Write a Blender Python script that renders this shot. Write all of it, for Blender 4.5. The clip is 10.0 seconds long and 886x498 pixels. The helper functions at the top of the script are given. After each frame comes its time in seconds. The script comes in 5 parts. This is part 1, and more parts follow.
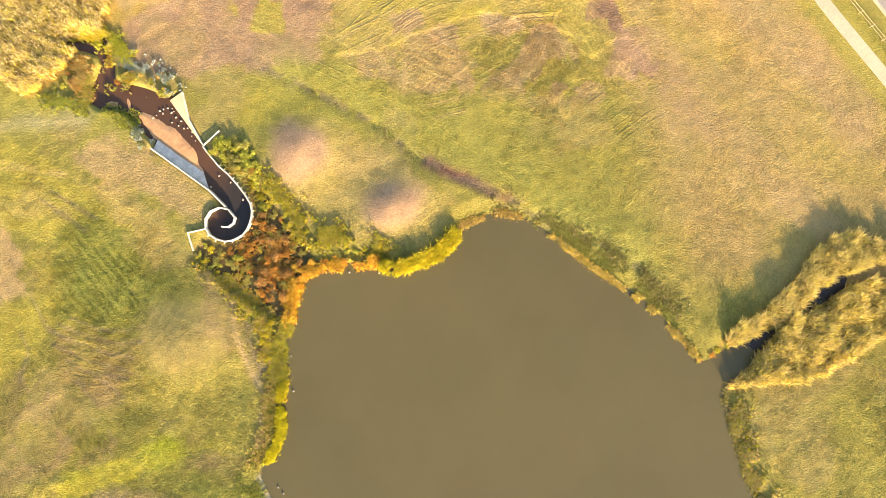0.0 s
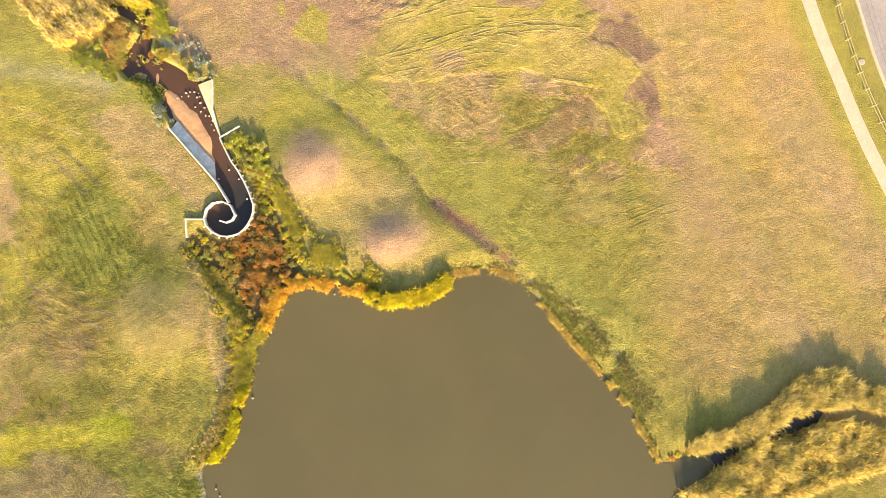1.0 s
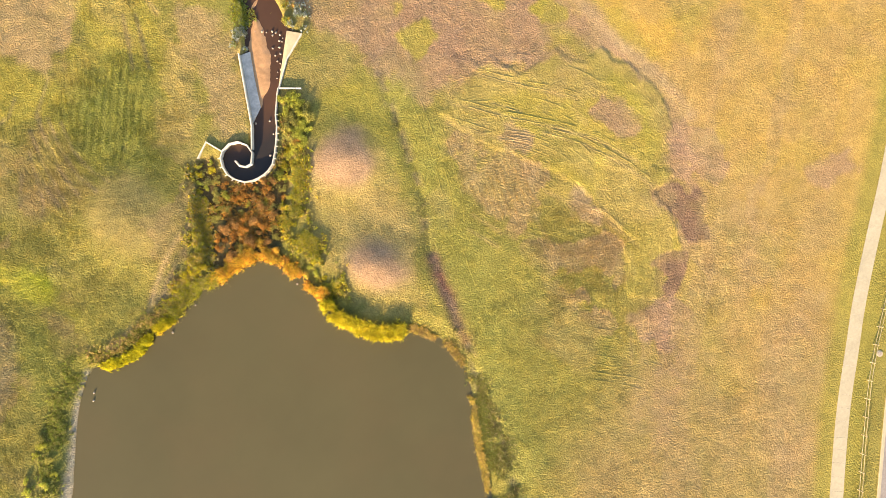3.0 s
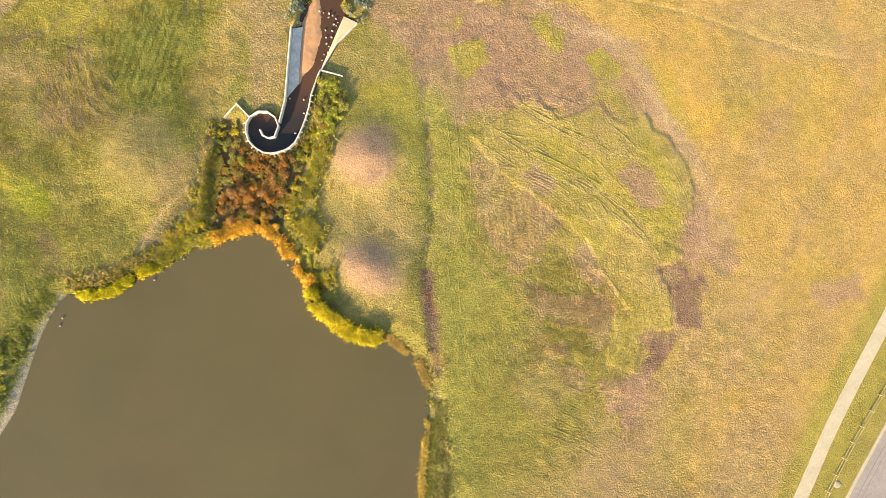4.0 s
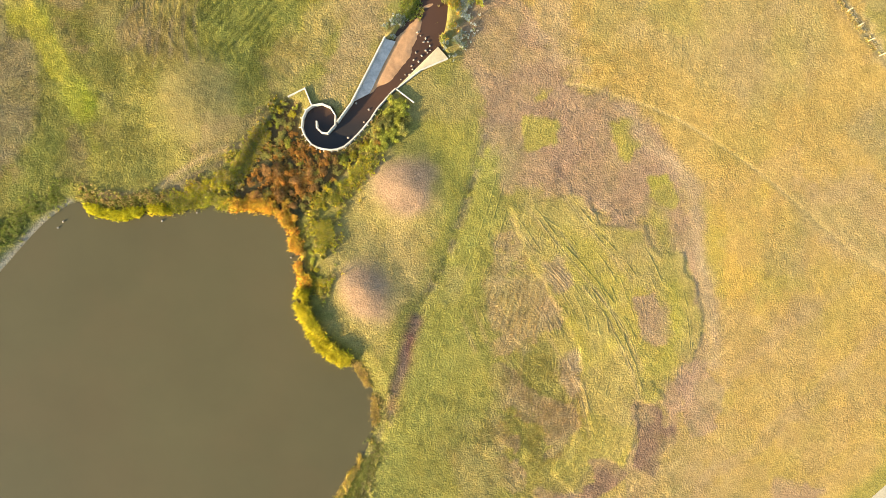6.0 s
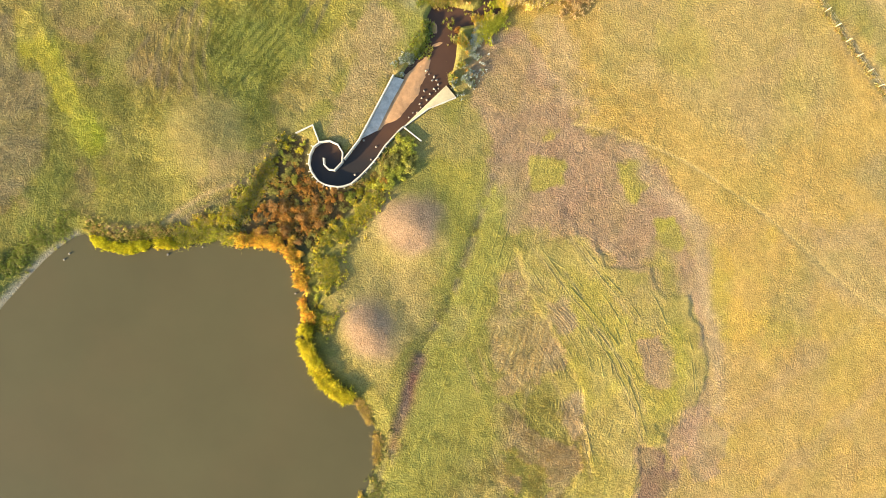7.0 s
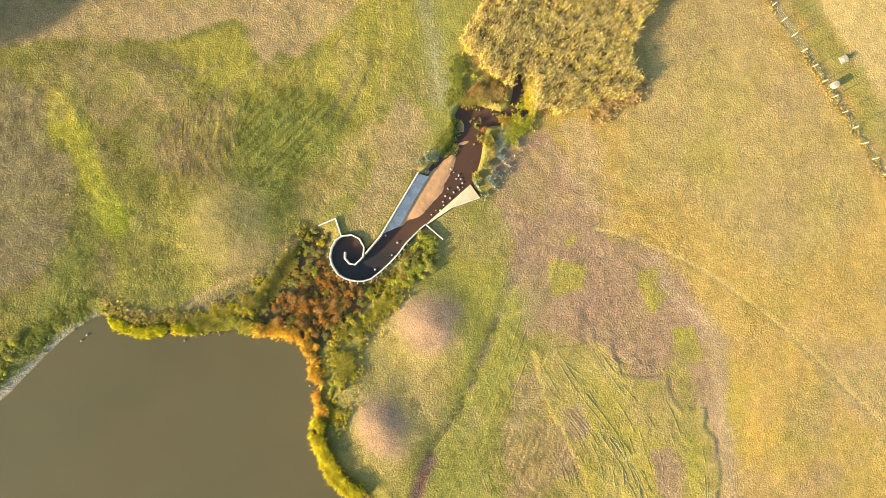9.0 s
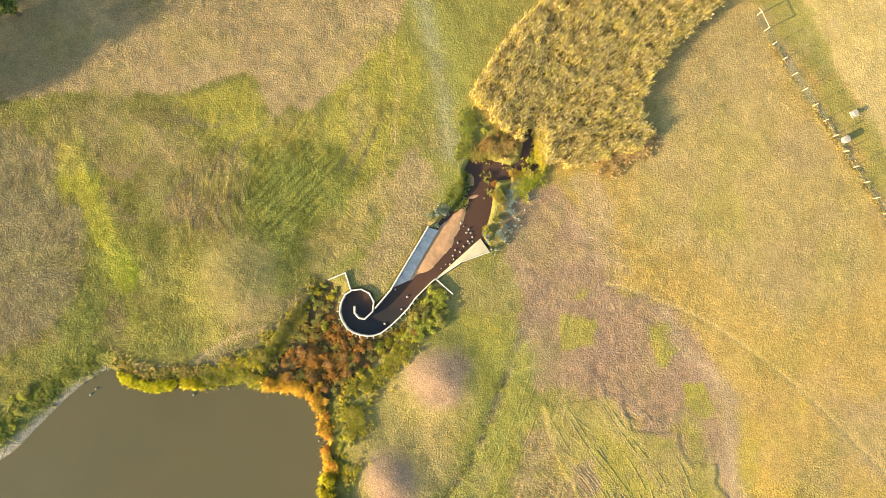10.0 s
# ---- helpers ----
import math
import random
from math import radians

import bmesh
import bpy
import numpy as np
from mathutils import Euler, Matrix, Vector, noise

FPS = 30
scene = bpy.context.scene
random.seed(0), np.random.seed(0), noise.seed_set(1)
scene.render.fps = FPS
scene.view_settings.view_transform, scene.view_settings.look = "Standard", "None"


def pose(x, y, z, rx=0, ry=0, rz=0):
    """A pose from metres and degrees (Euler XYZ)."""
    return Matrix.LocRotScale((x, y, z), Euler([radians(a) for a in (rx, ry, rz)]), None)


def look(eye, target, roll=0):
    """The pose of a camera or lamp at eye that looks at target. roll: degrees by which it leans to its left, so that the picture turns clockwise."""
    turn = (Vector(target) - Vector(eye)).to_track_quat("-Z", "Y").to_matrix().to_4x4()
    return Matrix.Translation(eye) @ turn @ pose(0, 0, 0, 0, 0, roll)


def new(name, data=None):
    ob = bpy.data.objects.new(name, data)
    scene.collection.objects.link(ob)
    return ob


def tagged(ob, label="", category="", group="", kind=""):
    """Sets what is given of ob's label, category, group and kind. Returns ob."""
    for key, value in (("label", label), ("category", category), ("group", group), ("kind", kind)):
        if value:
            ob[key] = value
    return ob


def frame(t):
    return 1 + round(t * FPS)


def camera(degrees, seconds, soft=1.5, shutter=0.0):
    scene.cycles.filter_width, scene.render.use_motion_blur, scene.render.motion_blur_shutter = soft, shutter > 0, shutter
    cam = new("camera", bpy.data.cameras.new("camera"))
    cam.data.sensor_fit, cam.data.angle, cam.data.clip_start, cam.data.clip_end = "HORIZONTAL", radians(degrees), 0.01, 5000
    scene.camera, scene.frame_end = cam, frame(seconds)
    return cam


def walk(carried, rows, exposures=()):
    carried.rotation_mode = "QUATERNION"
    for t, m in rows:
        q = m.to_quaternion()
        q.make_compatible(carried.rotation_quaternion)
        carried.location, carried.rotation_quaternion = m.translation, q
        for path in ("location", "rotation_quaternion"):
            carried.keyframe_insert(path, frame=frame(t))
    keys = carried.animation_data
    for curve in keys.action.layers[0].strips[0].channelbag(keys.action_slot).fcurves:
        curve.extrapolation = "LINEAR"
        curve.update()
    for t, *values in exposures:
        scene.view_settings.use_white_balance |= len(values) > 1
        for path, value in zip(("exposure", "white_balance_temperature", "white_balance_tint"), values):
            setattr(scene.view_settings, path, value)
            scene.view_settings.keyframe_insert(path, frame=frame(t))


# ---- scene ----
cam = camera(74.0, 10.0, soft=0.8)
# seconds, place in metres, Euler degrees
ROWS = [
    (0, -15.819, -35.165, 82.956, 2.290, -0.444, -84.899),
    (0.5, -12.311, -35.374, 82.810, 2.159, -0.467, -79.244),
    (1, -9.208, -35.242, 82.671, 2.064, -0.595, -71.823),
    (1.5, -6.219, -34.746, 82.430, 1.705, -0.742, -64.151),
    (2, -3.889, -34.195, 82.255, 1.496, -0.830, -56.491),
    (2.5, -2.275, -33.482, 82.006, 1.439, -1.012, -48.768),
    (2.7, -1.723, -33.160, 81.920, 1.420, -1.086, -45.734),
    (3.8, 0.591, -31.312, 81.481, 1.267, -1.265, -29.134),
    (4, 0.925, -30.833, 81.366, 1.208, -1.267, -26.190),
    (4.5, 1.516, -29.527, 81.154, 1.115, -1.280, -18.753),
    (5, 2.228, -28.002, 80.985, 0.993, -1.077, -11.251),
    (5.5, 2.617, -25.965, 80.798, 0.766, -0.961, -5.188),
    (6.8, 2.971, -20.166, 80.710, 1.079, -0.516, -3.176),
    (7, 2.907, -19.076, 80.725, 1.171, -0.468, -2.784),
    (7.5, 2.652, -16.285, 80.771, 1.404, -0.356, -1.627),
    (8, 2.154, -13.133, 80.905, 1.553, -0.343, -0.905),
    (8.5, 1.728, -10.056, 80.921, 1.848, -0.226, -0.398),
    (9, 1.128, -6.810, 81.006, 2.130, -0.183, -0.024),
    (9.5, 0.672, -3.493, 81.154, 2.406, -0.021, 0.097),
    (10, 0.000, 0.000, 81.151, 2.612, -0.020, 0.098),
]
walk(cam, [(t, pose(x, y, z, rx, ry, rz)) for t, x, y, z, rx, ry, rz in ROWS],
     exposures=((0.0, 2.17, 6850, 16), (2.5, 1.97, 6850, 18), (5.0, 1.87, 6520, 11.5), (10.0, 1.86, 6420, 7.5)))

# ---- sky and sun: low and warm, shadows run towards the east-north-east ----
SUN_EL, SHADOW_DIR = radians(14.0), radians(28.0)
toward_sun = Vector((-math.cos(SHADOW_DIR) * math.cos(SUN_EL), -math.sin(SHADOW_DIR) * math.cos(SUN_EL), math.sin(SUN_EL)))
world = bpy.data.worlds.new("world")
scene.world = world
world.use_nodes = True
wn = world.node_tree
sky = wn.nodes.new("ShaderNodeTexSky")
sky.sky_type, sky.sun_disc = "NISHITA", False
sky.sun_elevation, sky.sun_rotation = SUN_EL, math.atan2(toward_sun.x, toward_sun.y)
wn.links.new(sky.outputs[0], wn.nodes["Background"].inputs[0])
wn.nodes["Background"].inputs[1].default_value = 0.125
sun = new("sun", bpy.data.lights.new("sun", "SUN"))
sun.data.energy, sun.data.angle, sun.data.color = 5.0, radians(1.2), (1.0, 0.78, 0.47)
sun.matrix_world = look(toward_sun * 200, (0, 0, 0))

rng = np.random.default_rng(7)

# ---- numeric helpers ----
LAT = rng.random((256, 256))


def vnoise(x, y):
    """Smooth value noise, 0 to 1, on arrays."""
    xi, yi = np.floor(x).astype(int), np.floor(y).astype(int)
    u, v = x - xi, y - yi
    u, v = u * u * (3 - 2 * u), v * v * (3 - 2 * v)
    a, b = LAT[xi % 256, yi % 256], LAT[(xi + 1) % 256, yi % 256]
    c, d = LAT[xi % 256, (yi + 1) % 256], LAT[(xi + 1) % 256, (yi + 1) % 256]
    return (a * (1 - u) + b * u) * (1 - v) + (c * (1 - u) + d * u) * v


def fbm(x, y, size, octaves=4):
    out, amp, total = 0, 1.0, 0
    for k in range(octaves):
        f = 2 ** k / size
        out = out + amp * vnoise(x * f + 17.3 * k, y * f - 9.1 * k)
        total += amp
        amp *= 0.5
    return out / total


def ease(a, b, v):
    v = np.clip((v - a) / (b - a), 0, 1)
    return v * v * (3 - 2 * v)


def to_line(x, y, line, closed=False):
    """Distance to a polyline and the length along it."""
    best, along, run = np.full(np.shape(x), 1e9), np.zeros(np.shape(x)), 0.0
    pts = list(line) + ([line[0]] if closed else [])
    for (ax, ay), (bx, by) in zip(pts, pts[1:]):
        dx, dy = bx - ax, by - ay
        n = math.hypot(dx, dy)
        s = np.clip(((x - ax) * dx + (y - ay) * dy) / (n * n), 0, 1)
        d = np.hypot(x - ax - s * dx, y - ay - s * dy)
        near = d < best
        best, along = np.where(near, d, best), np.where(near, run + s * n, along)
        run += n
    return best, along


def within(x, y, poly):
    """Signed distance: positive inside the polygon."""
    inside = np.zeros(np.shape(x), bool)
    for (ax, ay), (bx, by) in zip(poly, poly[1:] + poly[:1]):
        if ay != by:
            inside ^= ((ay > y) != (by > y)) & (x < (bx - ax) * (y - ay) / (by - ay) + ax)
    d, _ = to_line(x, y, poly, True)
    return np.where(inside, d, -d)


def resample(line, step):
    pts = []
    for (ax, ay), (bx, by) in zip(line, line[1:]):
        n = max(1, round(math.hypot(bx - ax, by - ay) / step))
        pts += [(ax + (bx - ax) * k / n, ay + (by - ay) * k / n) for k in range(n)]
    return pts + [line[-1]]


def rounded(line, step, closed=False):
    """A smooth curve (Catmull-Rom) through the points."""
    pts, n = [Vector(p) for p in line], len(line)
    out = []
    for i in range(n if closed else n - 1):
        p = [pts[(i + k) % n] if closed else pts[min(max(i + k, 0), n - 1)] for k in (-1, 0, 1, 2)]
        m = max(1, round((p[2] - p[1]).length / step))
        for k in range(m):
            u = k / m
            q = 0.5 * (2 * p[1] + (p[2] - p[0]) * u + (2 * p[0] - 5 * p[1] + 4 * p[2] - p[3]) * u * u + (3 * p[1] - p[0] - 3 * p[2] + p[3]) * u ** 3)
            out.append((q.x, q.y))
    return out if closed else out + [tuple(pts[-1])]


# ---- the plan, in metres ----
POND = [(-60.9, -26.0), (-56.0, -21.8), (-53.0, -18.7), (-49.4, -15.4), (-45.6, -13.4), (-42.6, -15.4), (-39.0, -15.8), (-36.4, -15.2), (-33.6, -15.4),
        (-29.9, -14.5), (-27.0, -14.4), (-24.2, -15.3), (-20.8, -15.4), (-18.2, -15.8), (-17.1, -18.0), (-16.1, -21.9), (-15.3, -25.8),
        (-16.1, -28.3), (-15.8, -31.5), (-13.2, -35.3), (-11.4, -37.0), (-9.4, -37.7), (-7.9, -40.4), (-6.9, -43.1), (-7.3, -46.0),
        (-8.4, -48.9), (-10.1, -51.8), (-13.3, -56.9), (-16.0, -61.9), (-18.8, -66.2), (-21.4, -69.1), (-25.3, -73.4), (-24.1, -75.7),
        (-22.5, -78.4), (-21.5, -81.2), (-23.0, -81.7), (-25.2, -79.4), (-28.6, -76.9), (-34.0, -78.4), (-39.3, -80.4), (-43.2, -82.2),
        (-60, -92), (-100, -88), (-115, -55), (-80, -36)]
OUTER = [(-1.0, -0.4), (-1.6, -0.9), (-3.7, -3.0), (-4.7, -4.4), (-5.9, -5.7), (-7.2, -6.9), (-8.5, -7.9), (-9.5, -8.2), (-10.3, -8.25),
         (-11.3, -8.1), (-12.2, -7.8), (-13.0, -7.3), (-13.5, -6.6), (-13.9, -5.9), (-14.15, -4.9), (-13.95, -3.7), (-13.4, -2.6),
         (-12.5, -2.0), (-11.2, -1.85), (-10.1, -2.4), (-9.45, -3.6), (-9.6, -4.9), (-10.7, -5.95), (-11.5, -5.8), (-12.1, -5.1), (-12.1, -4.2)]
LEFT = [(-2.0, 6.8), (-7.2, -2.0), (-9.3, -4.5)]
WING_LEFT = [(-12.6, -2.05), (-13.4, 0.4), (-15.8, -0.6)]
WING_RIGHT = [(-1.0, -0.4), (1.4, -2.5)]
APRON = [(-1.0, -0.4), (5.2, 5.2), (6.4, 3.4), (2.6, 2.0)]
TROUGH = OUTER[:19] + [(-9.9, -2.5), (-9.4, -4.2), (-7.1, -1.9), (-2.1, 6.6), (-0.9, 6.5), (0.9, 8.6), (2.9, 10.7), (3.5, 12.4), (3.4, 14.8), (4.1, 16.1), (6.0, 16.0),
                       (9.5, 15.0), (11.0, 15.8), (11.5, 17.8), (11.9, 20.8), (12.9, 20.8), (13.1, 18.0), (12.9, 14.8), (9.1, 13.9), (7.0, 13.6),
                       (6.8, 12.0), (6.3, 9.1), (5.5, 5.8), (6.35, 3.5), (2.6, 2.1)]
SAND = [(2.7, 9.7), (3.6, 9.0), (2.7, 6.4), (1.9, 4.9), (1.3, 3.3), (0.2, 2.4), (-1.2, 0.8), (-3.2, -0.2), (-5.2, -1.2), (-3.4, 2.6), (-1.3, 6.2), (1.0, 8.7)]
THICKET = [(-17.4, -1.7), (-19.7, -5.6), (-22.0, -8.7), (-24.5, -12.8), (-22.2, -15.2), (-18.0, -15.4), (-16.4, -18.4), (-14.3, -16.3),
           (-10.3, -12.5), (-6.5, -9.4), (-5.5, -7.0), (-9.0, -8.5), (-13.4, -7.3), (-14.6, -4.5), (-14.0, -1.6), (-15.8, -0.9)]
DITCH = [(14.5, -0.9), (11.6, -6.5), (9.3, -12.0), (8.0, -15.8), (6.0, -20.8), (3.6, -25.6), (0.6, -29.8), (-0.6, -33.4), (-2.3, -37.6),
         (-4.0, -42.0), (-5.0, -45.8), (-6.6, -48.6), (-8.4, -52.6), (-10.0, -58.6), (-13.2, -64.2), (-18.6, -69.0)]
TRACK = [(22.4, -1.0), (24.4, -1.4), (27.6, -2.4), (30.6, -3.7), (33.9, -5.0), (37.4, -6.8), (41.1, -9.3), (45.2, -12.4), (48.6, -15.1), (50.6, -17.0), (54.5, -20.9), (57.9, -24.2), (61.2, -27.4), (66.2, -31.0)]
WALKWAY = [(90, -42), (78, -49.7), (66.4, -57.9), (55.8, -65.8), (48.1, -71.2), (40.8, -76.5), (35.4, -80.9), (30.6, -84.8), (26.1, -88.8), (19.3, -95.3), (12.9, -101.5), (3.8, -111.6)]
NEAR_FENCE = [(74, -57.6), (58.0, -69.0), (50.2, -74.5), (43.5, -78.6), (38.3, -82.2), (33.4, -86.0), (28.0, -91.0), (20, -98.6)]
FAR_FENCE = [(46.1, 32.4), (53.7, 20.5), (61.0, 8.9), (69.8, -5.2)]
KERB = [(96, -46), (76, -60.5), (58, -72.6), (48.0, -79.6), (38.5, -86.1), (31.0, -92.6), (20, -103), (10, -114)]
REEDS_NORTH = [(14.5, 39.4), (9.2, 34.0), (3.6, 25.1), (6.8, 21.2), (10.7, 18.0), (11.9, 20.4), (13.1, 18.8), (13.8, 15.6), (17.0, 14.8),
               (21.7, 15.6), (26.4, 17.2), (28.8, 19.6), (27.3, 22.8), (29.0, 28.4), (33.0, 32.4), (39.5, 38.9), (48, 47), (36, 58), (22, 50)]
ISLAND_N = [(-22.4, -75.6), (-20.7, -76.7), (-17.1, -81.3), (-12.8, -85.0), (-7.7, -87.9), (-4.8, -92.6), (-6, -98.1), (-6, -104), (-9, -104), (-9, -97),
            (-11.2, -91.6), (-14.8, -87.6), (-18.3, -84.8), (-20.4, -80.6), (-22.6, -77.6)]
ISLAND_S = [(-28.6, -76.9), (-25, -80), (-21.0, -83.2), (-18.0, -85.4), (-16.0, -89.2), (-12.8, -93.4), (-11, -98), (-11, -104), (-15, -105), (-18.7, -98.9), (-23.2, -93.7),
            (-26.6, -87.5), (-27.4, -81.2)]
# centre, height, half widths, turn of the long axis
MOUNDS = [(-0.4, -13.8, 1.5, 7.0, 6.6, 0.0), (-7.0, -27.8, 1.2, 5.2, 7.2, 0.6), (-28.0, -0.6, 1.4, 8.2, 8.2, 0.0), (-20.7, 12.0, 0.35, 9, 9, 0.0)]
WATER_Z, STREAM_Z = -0.50, -0.45
POND_CURVE = rounded(POND, 1.5, True)


RUTS = ([(15.8, -17.7), (20.8, -24.6), (25.6, -31.3), (28.5, -36.4)], [(13.6, -19.4), (17.0, -24.8), (20.2, -29.6)], [(21.0, -16.5), (25.2, -22.6), (29.6, -28.8)], [(20.2, -21.4), (22.4, -25.0)],
        [(6.0, -32.6), (7.5, -37.1)], [(7.8, -31.4), (9.2, -36.0)], [(14.2, -37.0), (13.2, -42.6)], [(17.6, -35.6), (21.4, -44.0), (22.4, -50.0)], [(12.6, -40.6), (11.2, -44.6)],
        [(22.9, -29.4), (26.1, -34.2), (28.6, -40.6), (29.4, -45.0)], [(24.6, -29.6), (27.9, -34.8), (30.2, -41.0)], [(16.6, -57.6), (12.6, -62.0)], [(14.4, -57.4), (10.8, -61.6)], [(10.2, -36.0), (15.6, -44.4)])
WEST_RUTS = ([(-30.6, 17.4), (-32.3, 12.3), (-33.3, 6.8), (-33.9, 4.8)], [(-32.7, 15.1), (-34.4, 11.1), (-35.9, 8.3), (-37.2, 7.4)], [(-27.7, 16.9), (-29.2, 12.3), (-29.6, 8.4), (-29.0, 4.8)],
             [(-26.6, 15.5), (-27.9, 11.5), (-27.8, 7.6), (-26.9, 4.8)], [(-29.5, 15.5), (-31.0, 10.7), (-31.4, 5.8)], [(-34.0, 10.7), (-34.3, 6.8)], [(-10.6, 21.4), (-14.4, 14.7)],
             [(-24.0, 21.4), (-28.4, 18.6), (-30.4, 14.0)], [(-36.2, 21.6), (-31.6, 20.8), (-29.4, 22.2)], [(-35.4, 13.4), (-38.4, 10.4)], [(-9.2, 20.4), (-12.6, 13.4)])
CLODS = [(8.1, -40.4), (17.9, -38.2), (22.8, -43.0), (22.0, -49.4), (15.9, -54.1), (7.0, -50.0)]
# a thick mat of green growth with a ragged lip at its edge
MAT = [(13.8, -17.7), (16.7, -17.5), (21.8, -15.9), (24.1, -16.3), (25.6, -20.8), (29.5, -21.6), (32.0, -21.3), (32.1, -24.5), (34.3, -25.7), (37.1, -25.5), (37.4, -27.9), (38.4, -29.7),
       (38.8, -33.0), (39.0, -36.3), (38.2, -38.5), (37.4, -40.4), (35.2, -41.3), (33.5, -42.2), (31.4, -42.8), (32.0, -44.4), (32.8, -45.3), (31.0, -45.7), (28.7, -45.0), (28.7, -47.8), (28.3, -51.7),
       (26.9, -54.2), (24.6, -53.1), (22.1, -53.5), (19.7, -57.4), (17, -54), (22, -47), (22, -38), (19, -31), (15, -24)]
GREEN_ROWS = [(-27.4, 12.3), (-23.9, 16.5), (-19.2, 18.7), (-13.4, 15.7), (-15.8, 10.5), (-19.8, 5.8), (-24.5, 5.0), (-27.0, 8.4)]
TAN_ROWS = [(9.6, -27.6), (17.7, -28.0), (18.5, -32.2), (14.3, -36.9), (9.4, -34.6)]


def marks(x, y):
    """Wheel and mower marks in the damp middle of the field and in the western grass, 0 to 1."""
    n1, n2 = fbm(x, y, 14, 2), fbm(x + 71, y - 33, 5, 2)
    r = np.hypot(x - 9, y + 38)
    a = np.clip(np.sin(r * 5.6 + 7 * n1 + 5 * n2) * 3 - 1.7, 0, 1) * 0.6 * ease(12, 15, r) * ease(29, 24, r) * ease(0.44, 0.58, n2) * ease(12, 17, x)
    r = np.hypot(x + 20.7, y - 12)
    b = np.clip(np.sin(r * 4.6 + 8 * n1 + 6 * n2) * 3 - 1.6, 0, 1) * ease(6, 7.5, r) * ease(17, 14, r) * ease(0.34, 0.52, n2) * ease(-18, -24, x) * 0.7 * ease(24, 20, y)
    u = 0.86 * x + 0.51 * y + 3 * n1
    c = np.clip(np.sin(u * 3.6) * 3 - 2.0, 0, 1) * ease(34, 42, x) * ease(0.5, 0.64, n2) * 0.4
    # short crossing strokes left by mowing and raking
    field = ease(30, 24, np.hypot((x - 22) * 1.25, (y + 33) * 0.82)) * ease(8, 12, x)
    west = ease(-10, -18, x) * ease(-14, -6, y) * ease(26, 20, y)
    d = np.zeros(len(x))
    for turn, off in ((0.5, 0.0), (-0.75, 41.0), (1.25, 83.0), (2.3, 127.0)):
        ca, sa = math.cos(turn), math.sin(turn)
        u, w = ca * x + sa * y, -sa * x + ca * y + 1.4 * (n2 - 0.5)
        d = np.maximum(d, ease(0.73, 0.86, vnoise(u * 0.22 + off, w * 1.75 - off)) * ease(0.42, 0.58, vnoise(x * 0.12 + off, y * 0.12)))
    d = d * (0.75 * field + 0.45 * west)
    rows = 0.7 * np.clip(np.sin((0.93 * x - 0.36 * y + 1.3 * n2 + 2 * n1) * 6.0) * 1.6, 0, 1) * ease(0.3, 0.55, fbm(x, y, 1.7, 2)) * ease(-1.0, 0.8, within(x, y, TAN_ROWS) + 2 * (n2 - 0.5))
    swath = 0.75 * np.clip(np.sin((0.71 * x - 0.71 * y + 1.2 * n2 + 2 * n1) * 5.6) * 1.6, 0, 1) * ease(0.34, 0.56, fbm(x, y, 1.5, 2)) * ease(-1.5, 1.5, within(x, y, GREEN_ROWS))
    rows = np.maximum(rows, swath)
    d = np.maximum(d, rows)
    return np.maximum(np.maximum(a, b), np.maximum(c, d))


def dome(x, y, mound):
    """A heap with even flanks, a rounded top and a soft foot, 0 to 1."""
    mx, my, _, sx, sy, turn = mound
    ca, sa = math.cos(turn), math.sin(turn)
    u, v = (ca * (x - mx) + sa * (y - my)) / sx, (-sa * (x - mx) + ca * (y - my)) / sy
    r = np.sqrt(u * u + v * v + 0.03)
    return 0.11 * np.log1p(np.exp(np.clip((1 - r) / 0.11, -40, 40)))


def coarse(x, y):
    """How clumpy the grass stands: fine in the golden hay, coarse in the west and in the damp field."""
    r = 0.55 + 0.45 * ease(40, 30, x) + 0.3 * ease(6, -14, x)
    r = r + 0.5 * ease(-3.0, 2.0, within(x, y, CLODS)) - 0.3 * ease(-1.5, 1.0, within(x, y, MAT))
    r = r + 0.9 * (fbm(x + 130, y - 70, 6, 3) - 0.5)
    for mound in MOUNDS[:3]:
        r = r * (1 - 0.55 * ease(0.1, 0.4, dome(x, y, mound)))
    return np.clip(r, 0.35, 1.8)


